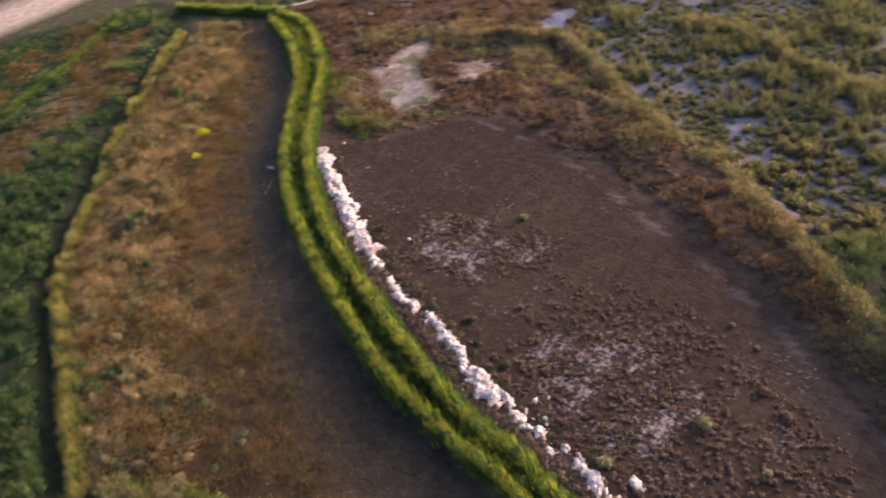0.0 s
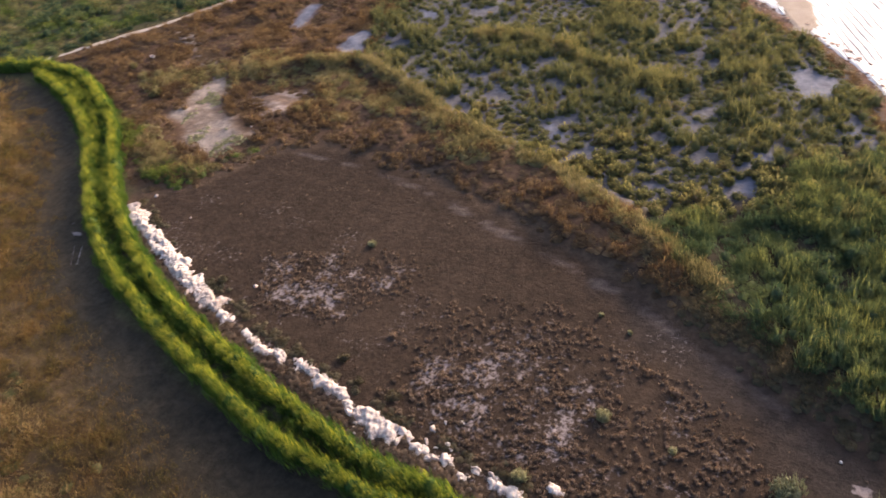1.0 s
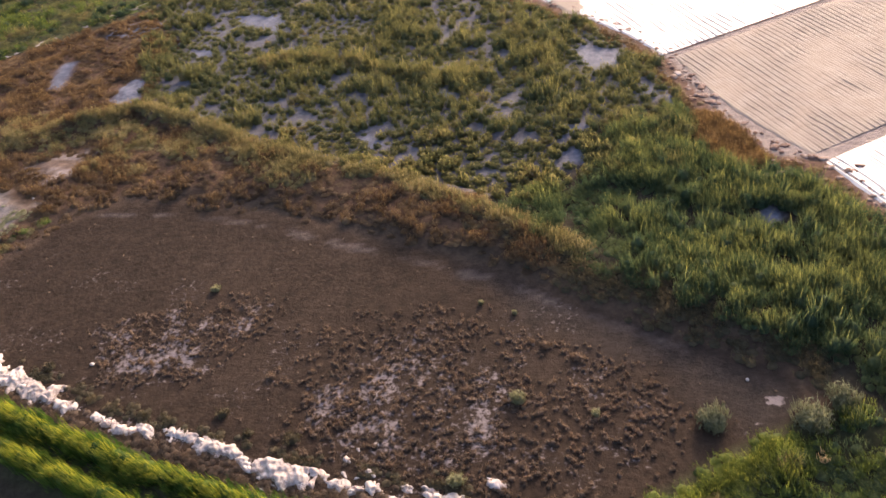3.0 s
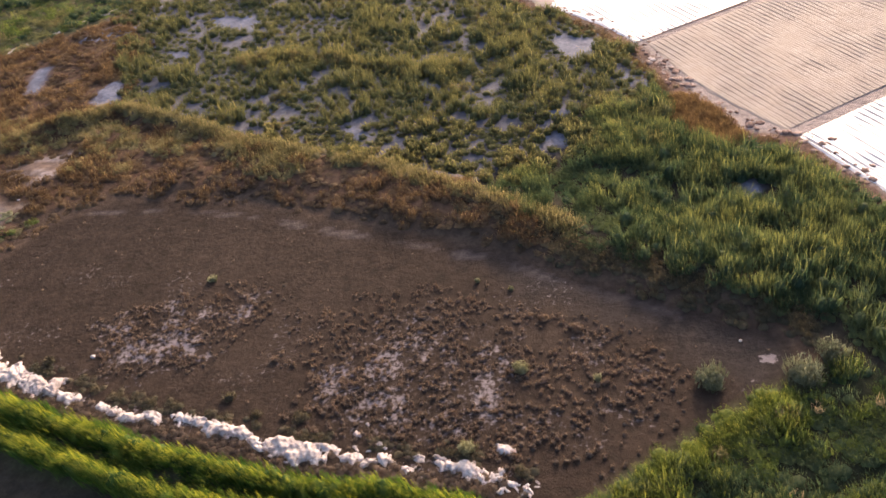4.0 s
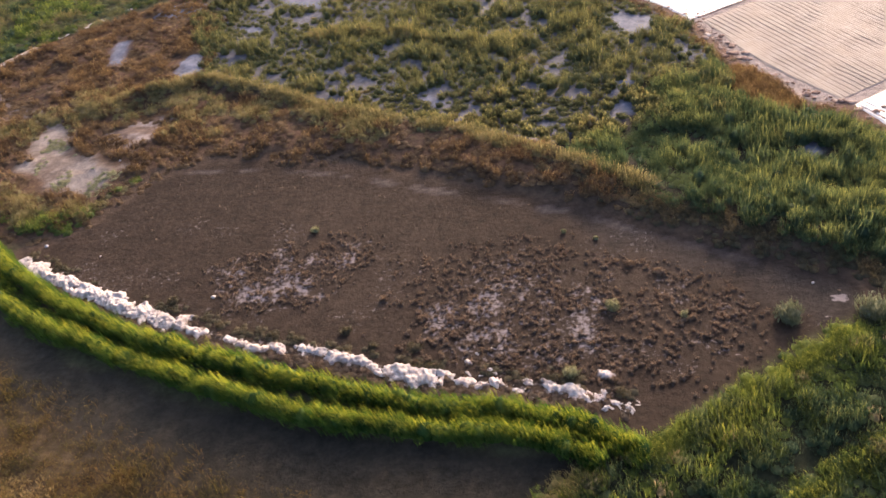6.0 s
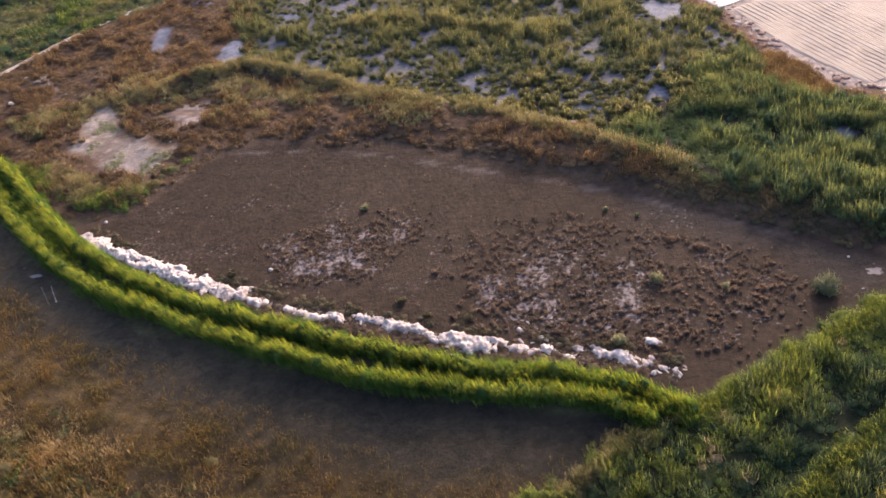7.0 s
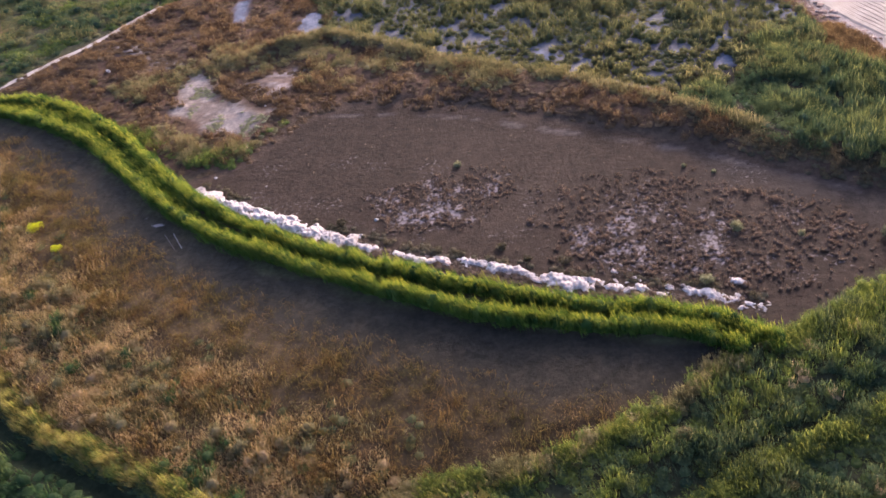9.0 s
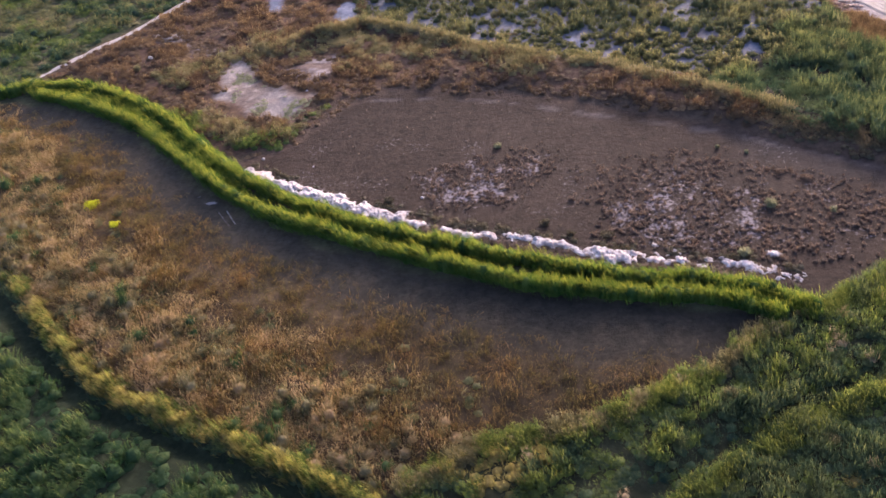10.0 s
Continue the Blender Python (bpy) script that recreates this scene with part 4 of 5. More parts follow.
bake("reed_bed", BENTREEDS, bx[~red], by[~red], M_DARKREED, 1.0, 4, tall=tall[~red], tip_light=0.45 + 0.65 * humps[~red], label="dense dark green reed bed leaning in the wind", category="reeds", turn=False)
bx, by = sown(3200, (55, 118, 67, 136), lambda x, y: step(inside(x, y, RUST) + 2 * (fbm(x, y, 3, 36) - 0.5), -0.8, 0.4), 165)
bake("dry_reed_patch", BENTREEDS, bx[::3], by[::3], M_HEATH, 0.85, 14, tall=0.7 + 0.7 * fbm(bx[::3], by[::3], 4, 37), label="rust-brown dead reeds beside the rubble shore", category="reeds", turn=False)


bx, by = spaced((48, 77, 86, 126), 2.4, lambda x, y: step(inside(x, y, BELT), 1, 2.5) * step(fbm(x, y, 5, 38), 0.3, 0.5) * far_from(x, y, [(63.9, 109.4)], 3.2) * (inside(x, y, RUST) < -1), 163)
bake("belt_bushes", RUSHES, bx, by, M_DARKREED, 1.6, 67, tall=1.5, label="rounded green bushes standing in the reed bed", category="bushes")


def thicket_keep(x, y):
    t, _ = line_dist(x, y, TRENCH)
    return step(inside(x, y, THICKET), -0.5, 1.5) * step(t, 0.15, 0.75) * (0.6 + 0.4 * step(fbm(x, y, 5, 43), 0.25, 0.5))


bx, by = sown(9200, (-22, 16, 90, 83), thicket_keep, 105)
dry = (fbm(bx, by, 7, 46) > 0.66) & (by < 50)
# lit reeds get brighter M_RIM leaves, a painted sunlit side of the thicket
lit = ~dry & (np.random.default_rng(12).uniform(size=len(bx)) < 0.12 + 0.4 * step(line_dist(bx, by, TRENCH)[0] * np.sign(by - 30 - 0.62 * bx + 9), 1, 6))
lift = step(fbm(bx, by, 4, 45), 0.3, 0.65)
tall = 0.55 + 1.0 * lift
bake("reed_bed", BENTREEDS, bx[lit], by[lit], M_RIM, 0.95, 25, tall=1.1 * tall[lit], tip_light=0.5 + 0.6 * lift[lit], label="thicket reeds along the pond, yellow-green as painted sunlight", category="reeds", turn=False)
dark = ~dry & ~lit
bake("reed_bed", BENTREEDS, bx[dark], by[dark], M_DARKREED, 1.0, 5, tall=tall[dark], tip_light=0.5 + 0.6 * lift[dark], label="rough green reed thicket with dry patches", category="reeds", turn=False)
bake("dry_reed_patch", LOWREEDS, bx[dry], by[dry], M_GOLD, 0.85, 15, tall=tall[dry], label="dry golden reeds among green thicket", category="reeds", turn=False)
bx, by = sown(8200, (-150, 12, 2, 112), lambda x, y: step(inside(x, y, LEFT_WOODS), 2.6, 3.8) * (0.55 + 0.45 * step(fbm(x, y, 7, 47), 0.3, 0.5)), 106)
TAN_BANDS = ([(-118, 97), (-101, 73), (-90, 55)], [(-136, 99), (-124, 76), (-114, 58)])
dry = np.minimum(line_dist(bx, by, TAN_BANDS[0])[0], line_dist(bx, by, TAN_BANDS[1])[0] + 2) + 22 * (fbm(bx, by, 8, 44) - 0.5) < 5.5
bake("reed_bed", LOWREEDS, bx[~dry], by[~dry], M_WOODS, 1.0, 6, tall=0.3 + 1.15 * step(fbm(bx[~dry], by[~dry], 4.5, 48), 0.3, 0.7), tip_light=0.7 + 0.5 * step(fbm(bx[~dry], by[~dry], 4.5, 48), 0.4, 0.7), label="dark green reed thicket beyond the ditch", category="reeds", turn=False)
bake("dry_grass", SCRUBS, bx[dry], by[dry], M_GRASS, 1.6, 16, tall=0.6 + 0.6 * fbm(bx[dry], by[dry], 4, 42), label="tan dry grass band beyond the ditch", category="grass")
bx, by = spaced((-75, 14, -2, 62), 3.0, lambda x, y: step(inside(x, y, LEFT_WOODS), 3.4, 4.2) * step(fbm(x, y, 8, 39), 0.3, 0.45), 164)
bake("ditch_bushes", RUSHES, bx, by, M_WOODS, 1.9, 68, tall=0.7 + 0.7 * fbm(bx, by, 4, 40), label="rounded green bushes beyond the dark ditch", category="bushes")
fx, fy = along([(-129, 98.5), (-117, 80), (-110.5, 68), (-105, 59)], 0.12, 1.2, 176)
bake("reed_row", LOWREEDS, fx, fy, M_REED, 0.8, 86, tall=0.5 + 0.6 * fbm(fx, fy, 4, 79), label="narrow green reed streak between dry grass bands", category="reeds", turn=False)


def lower_keep(x, y):
    bare = step(line_dist(x, y, NEAR_ROW)[0] + 5 * fbm(x, y, 5, 49) - 2.5 * step(x, -25, 5), 7, 14)
    return step(inside(x, y, LOWER), 0, 1.5) * bare * (1 - 0.3 * step(x, -25, 5)) * (0.6 + 0.4 * step(fbm(x, y, 3.5, 51), 0.25, 0.55))


bx, by = sown(54000, (-106, 25, 41, 115), lower_keep, 107)
pink = line_dist(bx, by, LEFT_ROW)[0] + 14 * (fbm(bx, by, 8, 52) - 0.5) < 15
bake("dry_grass", GRASSES, bx[~pink], by[~pink], M_GRASS, 1.0, 7, tall=0.5 + 0.9 * step(fbm(bx[~pink], by[~pink], 2.6, 66), 0.25, 0.7), label="short dry olive-brown grass on dark mud", category="grass")
mixd = pink & (np.random.default_rng(8).uniform(size=len(bx)) < 0.2 + 0.6 * step(fbm(bx, by, 4.5, 68), 0.42, 0.58))
bake("dry_grass", GRASSES, bx[mixd], by[mixd], M_GRASS, 1.3, 27, tall=0.6 + 0.9 * step(fbm(bx[mixd], by[mixd], 3, 67), 0.25, 0.7), label="taller olive grass on the field edge", category="grass")
pink = pink & ~mixd
bake("dry_grass", GRASSES, bx[pink], by[pink], M_STRAW, 1.3, 17, tall=0.6 + 0.9 * step(fbm(bx[pink], by[pink], 3, 67), 0.25, 0.7), label="taller straw-pink dry grass on the field edge", category="grass")


bx, by = sown(6300, (-106, 25, 41, 115), lambda x, y: lower_keep(x, y) * step(-line_dist(x, y, LEFT_ROW)[0], -22, -4) * step(fbm(x, y, 4.5, 97), 0.42, 0.56), 146)
bake("field_scrub", SCRUBS, bx, by, M_MARSH, 0.95, 46, tall=1.2, label="low olive scrub in the field's dry grass", category="scrub")


bx, by = sown(6200, (-90, 35, 32, 108), lambda x, y: lower_keep(x, y) * step(-line_dist(x, y, NEAR_ROW)[0], -19, -11) * step(fbm(x, y, 2.6, 58), 0.45, 0.6), 158)
bake("field_scrub", GRASSES, bx, by, M_HEATH, 1.1, 58, tall=0.9, label="rust-brown tufts beside dark mud", category="scrub")
bx, by = sown(11000, (-89, 26, 39, 103), lambda x, y: lower_keep(x, y) * step(line_dist(x, y, NEAR_ROW)[0], 15, 21) * step(fbm(x, y, 3.2, 60), 0.48, 0.62), 159)
bake("field_scrub", GRASSES, bx, by, M_BANKGOLD, 1.15, 59, tall=1.1, label="olive-gold tufts in the lower field", category="scrub")


def edge_keep(x, y):
    d = line_dist(x, y, LEFT_ROW)[0]
    return step(inside(x, y, LOWER), 0.2, 1) * step(-d + 9 * (fbm(x, y, 6, 69) - 0.5), -14, -9) * (0.05 + 0.95 * step(fbm(x, y, 4.2, 70), 0.4, 0.52))


bx, by = spaced((-105, 25, 18, 111), 1.9, edge_keep, 160)
split = np.random.default_rng(9).uniform(size=len(bx)) + 0.8 * (fbm(bx, by, 5, 80) - 0.5)
for k, (mat, label) in enumerate(((M_STRAW, "tan dry bushes on the lower field's edge"), (M_BANKGOLD, "olive-gold bushes on the lower field's edge"), (M_WOODS, "dark green bushes among dry grass"))):
    part_of = (split > (-9, 0.52, 0.85)[k]) & (split <= (0.52, 0.85, 9)[k])
    px, py = bx[part_of], by[part_of]
    bake("field_bushes", RUSHES, px, py, mat, 1.45, 61 + k, tall=0.4 + 0.9 * step(fbm(px, py, 3.5, 82), 0.25, 0.7), label=label, category="bushes")


def heath_keep(x, y):
    k = step(inside(x, y, HEATH) + 2.5 * (fbm(x, y, 3, 94) - 0.5), -0.8, 1.8)
    for p, lo in ((SAND_A, 0), (SAND_B, -0.8), (POOLS[0], 0), (POOLS[1], 0)):
        k = k * step(-inside(x, y, p) + 3.5 * (fbm(x, y, 4, 95) - 0.5), lo, lo + 0.8)
    return k * (0.6 + 0.4 * step(fbm(x, y, 5, 53), 0.3, 0.55)) * step(line_dist(x, y, TRAIL)[0], 0.2, 1.3)


bx, by = sown(19500, (-111, 87, 55, 188), heath_keep, 108)
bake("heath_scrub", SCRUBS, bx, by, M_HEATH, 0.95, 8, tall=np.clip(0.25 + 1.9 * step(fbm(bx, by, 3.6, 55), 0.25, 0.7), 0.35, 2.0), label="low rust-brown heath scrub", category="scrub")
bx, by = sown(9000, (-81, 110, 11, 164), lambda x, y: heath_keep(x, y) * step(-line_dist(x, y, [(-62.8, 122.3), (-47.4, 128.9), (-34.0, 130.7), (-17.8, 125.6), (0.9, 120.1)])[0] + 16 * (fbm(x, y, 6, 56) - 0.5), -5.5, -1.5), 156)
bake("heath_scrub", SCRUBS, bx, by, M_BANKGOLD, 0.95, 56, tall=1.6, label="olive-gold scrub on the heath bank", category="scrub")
# green rim between the sand, the reeds and the pond
RIM = [(-61.6, 107.0), (-54.6, 107.5), (-48.3, 104.0), (-42.1, 101.1), (-36.0, 101.6), (-31.9, 107.8), (-36.8, 95.4), (-44.7, 95.4)]
bx, by = sown(2600, (-68, 90, -24, 113), lambda x, y: step(inside(x, y, RIM), -0.8, 0.5), 118)
pick = fbm(bx, by, 3.5, 84) > 0.55
for k, (mask, mat, label) in enumerate(((pick, M_RIM, "yellow-green low scrub on the pond bank"), (~pick, M_BANKGOLD, "golden low scrub on the pond bank"))):
    bake("bank_scrub", SCRUBS, bx[mask], by[mask], mat, 0.95, 18 + 70 * k, tall=0.5 + 1.6 * step(fbm(bx[mask], by[mask], 3, 83), 0.25, 0.7), label=label, category="scrub")


def marsh_keep(x, y):
    k = step(inside(x, y, MARSH), -0.5, 1.0) * far_from(x, y, [(-19.8, 132.5), (-3.1, 135.2), (16.7, 123.5), (32.9, 128.4), (5.5, 141.6)], 2.2)
    for p in POOLS:
        k = k * step(-inside(x, y, p), -1.0, 0.2)
    return k


mx_, my_ = spaced((-67, 107, 66, 192), 1.7, lambda x, y: marsh_keep(x, y) * (0.3 + 0.7 * step(fbm(x, y, 4.0, 57) + 0.1 * (y < 128), 0.28, 0.42)), 109)
tall = 0.55 + 0.95 * step(fbm(mx_, my_, 5, 59), 0.3, 0.7)
near = np.zeros(len(mx_), bool)
near[np.where((my_ < 138) & (mx_ > -30) & (mx_ < 52))[0][:260]] = True
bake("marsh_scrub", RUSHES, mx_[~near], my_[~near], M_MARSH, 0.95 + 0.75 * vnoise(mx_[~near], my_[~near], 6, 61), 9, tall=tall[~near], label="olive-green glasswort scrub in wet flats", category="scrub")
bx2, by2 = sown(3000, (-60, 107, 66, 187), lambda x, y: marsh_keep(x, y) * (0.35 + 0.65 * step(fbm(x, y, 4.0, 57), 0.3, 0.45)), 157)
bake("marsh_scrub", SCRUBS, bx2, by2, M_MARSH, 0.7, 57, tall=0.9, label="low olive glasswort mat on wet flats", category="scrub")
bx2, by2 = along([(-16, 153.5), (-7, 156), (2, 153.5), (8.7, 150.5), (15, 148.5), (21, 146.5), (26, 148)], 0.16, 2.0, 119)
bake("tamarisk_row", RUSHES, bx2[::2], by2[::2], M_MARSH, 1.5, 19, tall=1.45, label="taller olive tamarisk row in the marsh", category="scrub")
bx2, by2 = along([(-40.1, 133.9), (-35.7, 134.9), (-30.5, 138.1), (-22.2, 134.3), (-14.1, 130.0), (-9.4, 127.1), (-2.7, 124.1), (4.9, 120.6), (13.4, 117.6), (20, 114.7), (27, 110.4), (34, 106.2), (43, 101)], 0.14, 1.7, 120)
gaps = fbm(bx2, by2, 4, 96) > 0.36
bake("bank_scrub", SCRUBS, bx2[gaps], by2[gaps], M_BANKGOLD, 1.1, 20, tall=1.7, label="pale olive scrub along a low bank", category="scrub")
# yellow line of sunlight on the field's edge, made with brighter leaves
edge = [(-6.5, 32.8), (-1.0, 37.6), (4.3, 39.5), (9.8, 40.6), (15.8, 43.6), (20.5, 46.8), (26.5, 50.3), (33.7, 57.5)]
bx2, by2 = along(edge, 0.08, 1.3, 151)
tan = fbm(bx2, by2, 3, 86) > 0.5
for k, (mask, mat, label) in enumerate(((tan, M_BANKGOLD, "tan-gold reed edge of the lower field"), (~tan, M_RIM, "reed edge of the lower field, yellow-green as painted sunlight"))):
    bake("reed_edge", LOWREEDS, bx2[mask], by2[mask], mat, 0.75, 51 + 43 * k, tall=0.6 + 0.9 * fbm(bx2[mask], by2[mask], 4, 85), label=label, category="reeds", turn=False)
# M_RIM here paints the sunlit crest along the ditch
bx2, by2 = along([(x + 1.2, y - 2.0) for x, y in TRENCH], 0.11, 1.6, 152)
bake("reed_edge", LOWREEDS, bx2, by2, M_RIM, 0.8, 52, tall=0.4 + 1.1 * fbm(bx2, by2, 4, 86), label="yellow-green reed crest beside the narrow ditch", category="reeds", turn=False)
bx2, by2 = sown(1100, (-20, 24, 81, 79), lambda x, y: step(inside(x, y, THICKET), 0.5, 2) * step(fbm(x, y, 3.2, 98), 0.6, 0.7), 153)
bake("reed_plumes", LOWREEDS, bx2, by2, M_PLUME, 0.7, 53, tall=1.5, label="tan feathery plumes above the green thicket", category="reeds", turn=False)
bx2, by2 = sown(3200, (-66, 99, -26, 131), lambda x, y: (inside(x, y, SAND_A) > 0.2) * (step(fbm(x, y, 3.4, 99), 0.5, 0.58) + 0.03), 154)
bake("sand_scrub", SCRUBS, bx2, by2, M_PALE, 0.55, 54, tall=0.8, label="low olive scrub on bare pale sand", category="scrub")
# beyond the trail
MEADOW = [(-95.8, 120.6), (-89.4, 135.1), (-75.6, 157.2), (-58.9, 175.0), (-37.0, 202.3), (-66.6, 242.8), (-212.5, 265.2), (-149.1, 124.4), (-118.7, 109.9), (-103.1, 111.0)]
bx, by = sown(9000, (-140, 108, -28, 206), lambda x, y: step(inside(x, y, MEADOW), -0.3, 1.2) * (0.45 + 0.55 * step(fbm(x, y, 8, 62), 0.35, 0.5)), 121)
gold = fbm(bx, by, 11, 63) > 0.58
bake("meadow_scrub", RUSHES, bx[~gold][::4], by[~gold][::4], M_DARKREED, 1.7, 21, tall=np.clip(0.1 + 1.5 * fbm(bx[~gold][::4], by[~gold][::4], 7, 64), 0.3, 1.4), label="green scrub and meadow beyond the trail", category="scrub")
rx_, ry_ = sown(4600, (-140, 108, -28, 206), lambda x, y: step(inside(x, y, MEADOW), -0.3, 1.2), 122)
lush = fbm(rx_, ry_, 7, 87) > 0.52
for k, (mask, mat, label) in enumerate(((lush, M_RIM, "bright yellow-green meadow herbs beyond the trail"), (~lush, M_MARSH, "olive-gold meadow herbs beyond the trail"))):
    bake("meadow_scrub", SCRUBS, rx_[mask], ry_[mask], mat, 1.5, 23 + 70 * k, tall=0.3 + 1.3 * step(fbm(rx_[mask], ry_[mask], 5, 65), 0.3, 0.7), label=label, category="scrub")
bake("meadow_scrub", SCRUBS, bx[gold], by[gold], M_MARSH, 0.95, 22, tall=0.8, label="yellowing scrub beyond the trail", category="scrub")


# ---------------------------------------------------------------- single plants
def plant(name, x, y, w, h, leaves, size, mat, seed, label, category, group="", stem_count=9):
    r = np.random.default_rng(seed)
    ob = new(name)
    ob.location = (x, y, float(height(x, y)))
    v, f, t = bush(r, leaves, w, h * 0.92, size * 0.5)
    sprays = [blades(r, int(leaves * 0.55), h * 1.08 * r.uniform(0.6, 1.0), w * 0.26, size * 0.17, (-0.12, -0.02), 0.3, fan=0.3, base=0.45, dome=0.5) for _ in range(3)]
    for k, (v2, f2, t2) in enumerate(sprays):
        a = 2.1 * k + r.uniform(0, 1)
        v2 = v2 + np.array([math.cos(a), math.sin(a), 0]) * 0.2 * w
        v, f, t = clad((v, f, t), (v2, f2, t2), 1.0)
    v, f, t = clad(core(r, w * 0.32, h * 0.45, 7), (v, f, t), 0.6)
    part("foliage", mesh_of(name + "_foliage", v, f, mat, t, smooth=True), ob)
    v, f = stems(r, stem_count, w, h)
    part("woody_base", mesh_of(name + "_base", v, f, M_WOOD), ob, "bare forked twigs")
    return tagged(ob, label, category, group)


masters = [plant("marsh_shrub", 0, 0, 1.75, 1.15, 80, 0.42, M_MARSH, 200 + k, "rounded olive-green glasswort shrub in wet mud", "shrub", "shrubs of the marsh") for k in range(6)]
rs = np.random.default_rng(77)


def planted(master, x, y, sc, tall_k=1.0, first=False):
    """Sets the first of a kind in place, or a copy of it elsewhere."""
    m = pose(x, y, float(height(x, y)), 0, 0, rs.uniform(0, 360))
    ob = master
    if not first:
        ob = copy_thing(master, m)
    ob.matrix_basis = m
    ob.scale = (sc, sc, sc * tall_k)
    return ob


used = set()
for i in np.where(near)[0]:
    k = int(rs.integers(len(masters)))
    planted(masters[k], float(mx_[i]), float(my_[i]), rs.uniform(0.8, 1.4), float(tall[i]), first=k not in used)
    used.add(k)

for x, y, w, h, n, mat, label in (
        (36.4, 79.1, 1.9, 1.5, 150, M_PALE, "yellow-green round bush on dark pond mud"),
        (54.7, 77.3, 3.6, 2.6, 300, M_SAGE, "large grey-olive bush on the pond edge"),
        (63.2, 77.9, 4.2, 2.8, 320, M_SAGE, "broad grey-olive bush beside the reed bed"),
        (66.4, 80.2, 3.4, 2.4, 260, M_SAGE, "grey-olive bush beside the reed bed"),
        (31.6, 69.2, 1.9, 1.6, 150, M_PALE, "pale yellow bush behind the salt foam"),
        (-1.4, 94.5, 1.3, 0.9, 110, M_PALE, "small pale olive bush on dark pond mud"),
        (43.9, 77.7, 0.9, 1.1, 70, M_PALE, "small yellow tuft on pond mud"),
        (31.0, 93.0, 0.7, 0.7, 60, M_PALE, "tiny yellow tuft on pond mud"),
        (34.9, 91.6, 0.7, 0.7, 60, M_PALE, "tiny yellow tuft on pond mud"),
        (-62.7, 79.7, 2.6, 1.3, 200, M_LIME, "bright lime-yellow bush in straw grass"),
        (-56.4, 74.7, 1.8, 0.9, 150, M_LIME, "bright lime-green bush in straw grass"),
        (6.5, 75.5, 1.7, 0.8, 110, M_BANK, "low dark olive bush near the salt foam"),
        (-16.2, 80.9, 1.7, 0.8, 110, M_BANK, "low dark olive bush near the salt foam"),
        (14.8, 72.9, 2.2, 0.8, 120, M_BANK, "low olive bush near the salt foam"),
        (10.1, 73.3, 1.4, 0.6, 90, M_BANK, "low olive bush near the salt foam"),
        (10.0, 80.9, 1.2, 0.6, 90, M_TUFT, "low brown bush on pond mud"),
        (38.6, 86.6, 1.5, 0.7, 110, M_TUFT, "low brown bush on pond mud"),
        (42.0, 85.0, 1.7, 0.8, 110, M_TUFT, "low brown bush on pond mud")):
    plant("bush", x, y, w, h, n, 0.34 if w < 3 else 0.42, mat, int(abs(x * 13 + y * 7)), label, "bush")

pale = [plant("pale_shrub", 0, 0, 2.4, 1.5, 170, 0.34, M_BANKGOLD, 300 + k, "pale olive shrub with dry flower heads in rough grass", "shrub", "pale shrubs of the field edge") for k in range(3)]
spots = [(-51.0, 67.0), (-50.1, 66.0), (-47.5, 60.0), (-34.5, 46.0), (-33.6, 47.2), (-46.0, 65.4), (-47.1, 62.6), (-48.6, 60.9), (-60.3, 63.1), (-57.9, 61.5), (-68.9, 69.0), (-35.1, 48.6), (-25.4, 49.3), (-13.7, 43.5), (-48.3, 52.8), (-53.9, 67.6), (-51.9, 65.7),
         (12.0, 41.4), (4.3, 38.9), (27.1, 46.3), (22.1, 47.6), (17.8, 45.3), (35.9, 40.8), (36.7, 58.7), (33.1, 55.3), (41.0, 58.5), (59.0, 60.0), (53.6, 68.5), (60.3, 73.0), (49.1, 64.8),
         (60.7, 113.4), (66.7, 112.3), (71.0, 110.4), (68.4, 113.9), (-32.4, 119.8), (-31.0, 121.5), (-73.8, 123.1), (-69.1, 120.6), (-66.4, 122.3), (-61.9, 116.3)]
for i, (x, y) in enumerate(spots):
    planted(pale[i % 3], x, y, rs.uniform(0.75, 1.2), rs.uniform(0.8, 1.1), first=i < 3)


# ---------------------------------------------------------------- tussocks on the pond floor
tx, ty = sown(4300, (5, 61, 60, 97), lambda x, y: step(inside(x, y, TUFTS), -2, 2.5) * (0.15 + 0.85 * step(fbm(x, y, 4, 91), 0.28, 0.5)), 131)
ax, ay = sown(2400, (-20, 75, 15, 99), lambda x, y: step(inside(x, y, PATCH_A), -2, 2) * 0.75, 132)
tx, ty = np.concatenate([tx, ax]), np.concatenate([ty, ay])
take = np.zeros(len(tx), bool)
take[np.where((ty < 79) & (tx > 10))[0][:280]] = True
bake("tussock_grass", TUSSOCKS, tx[~take], ty[~take], M_TUFT, 0.8, 31, tall=0.85, label="small brown tussocks scattered on salty mud", category="grass")
wx, wy = along([(x, y - 1.8) for x, y in FOAM_LINE[::2]], 0.16, 1.0, 133)
bake("dark_weeds", SCRUBS, wx, wy, M_TUFT, 0.55, 32, tall=1.0, label="dark low weeds between salt foam and reeds", category="scrub")
sx_, sy_ = sown(600, (-47, 57, 67, 117), lambda x, y: step(inside(x, y, POND), 0.5, 3) * 0.5, 134)
bake("tussock_grass", TUSSOCKS, sx_, sy_, M_TUFT, 0.5, 33, tall=0.8, label="sparse tiny tussocks on pond mud", category="grass")
tuft_masters = []
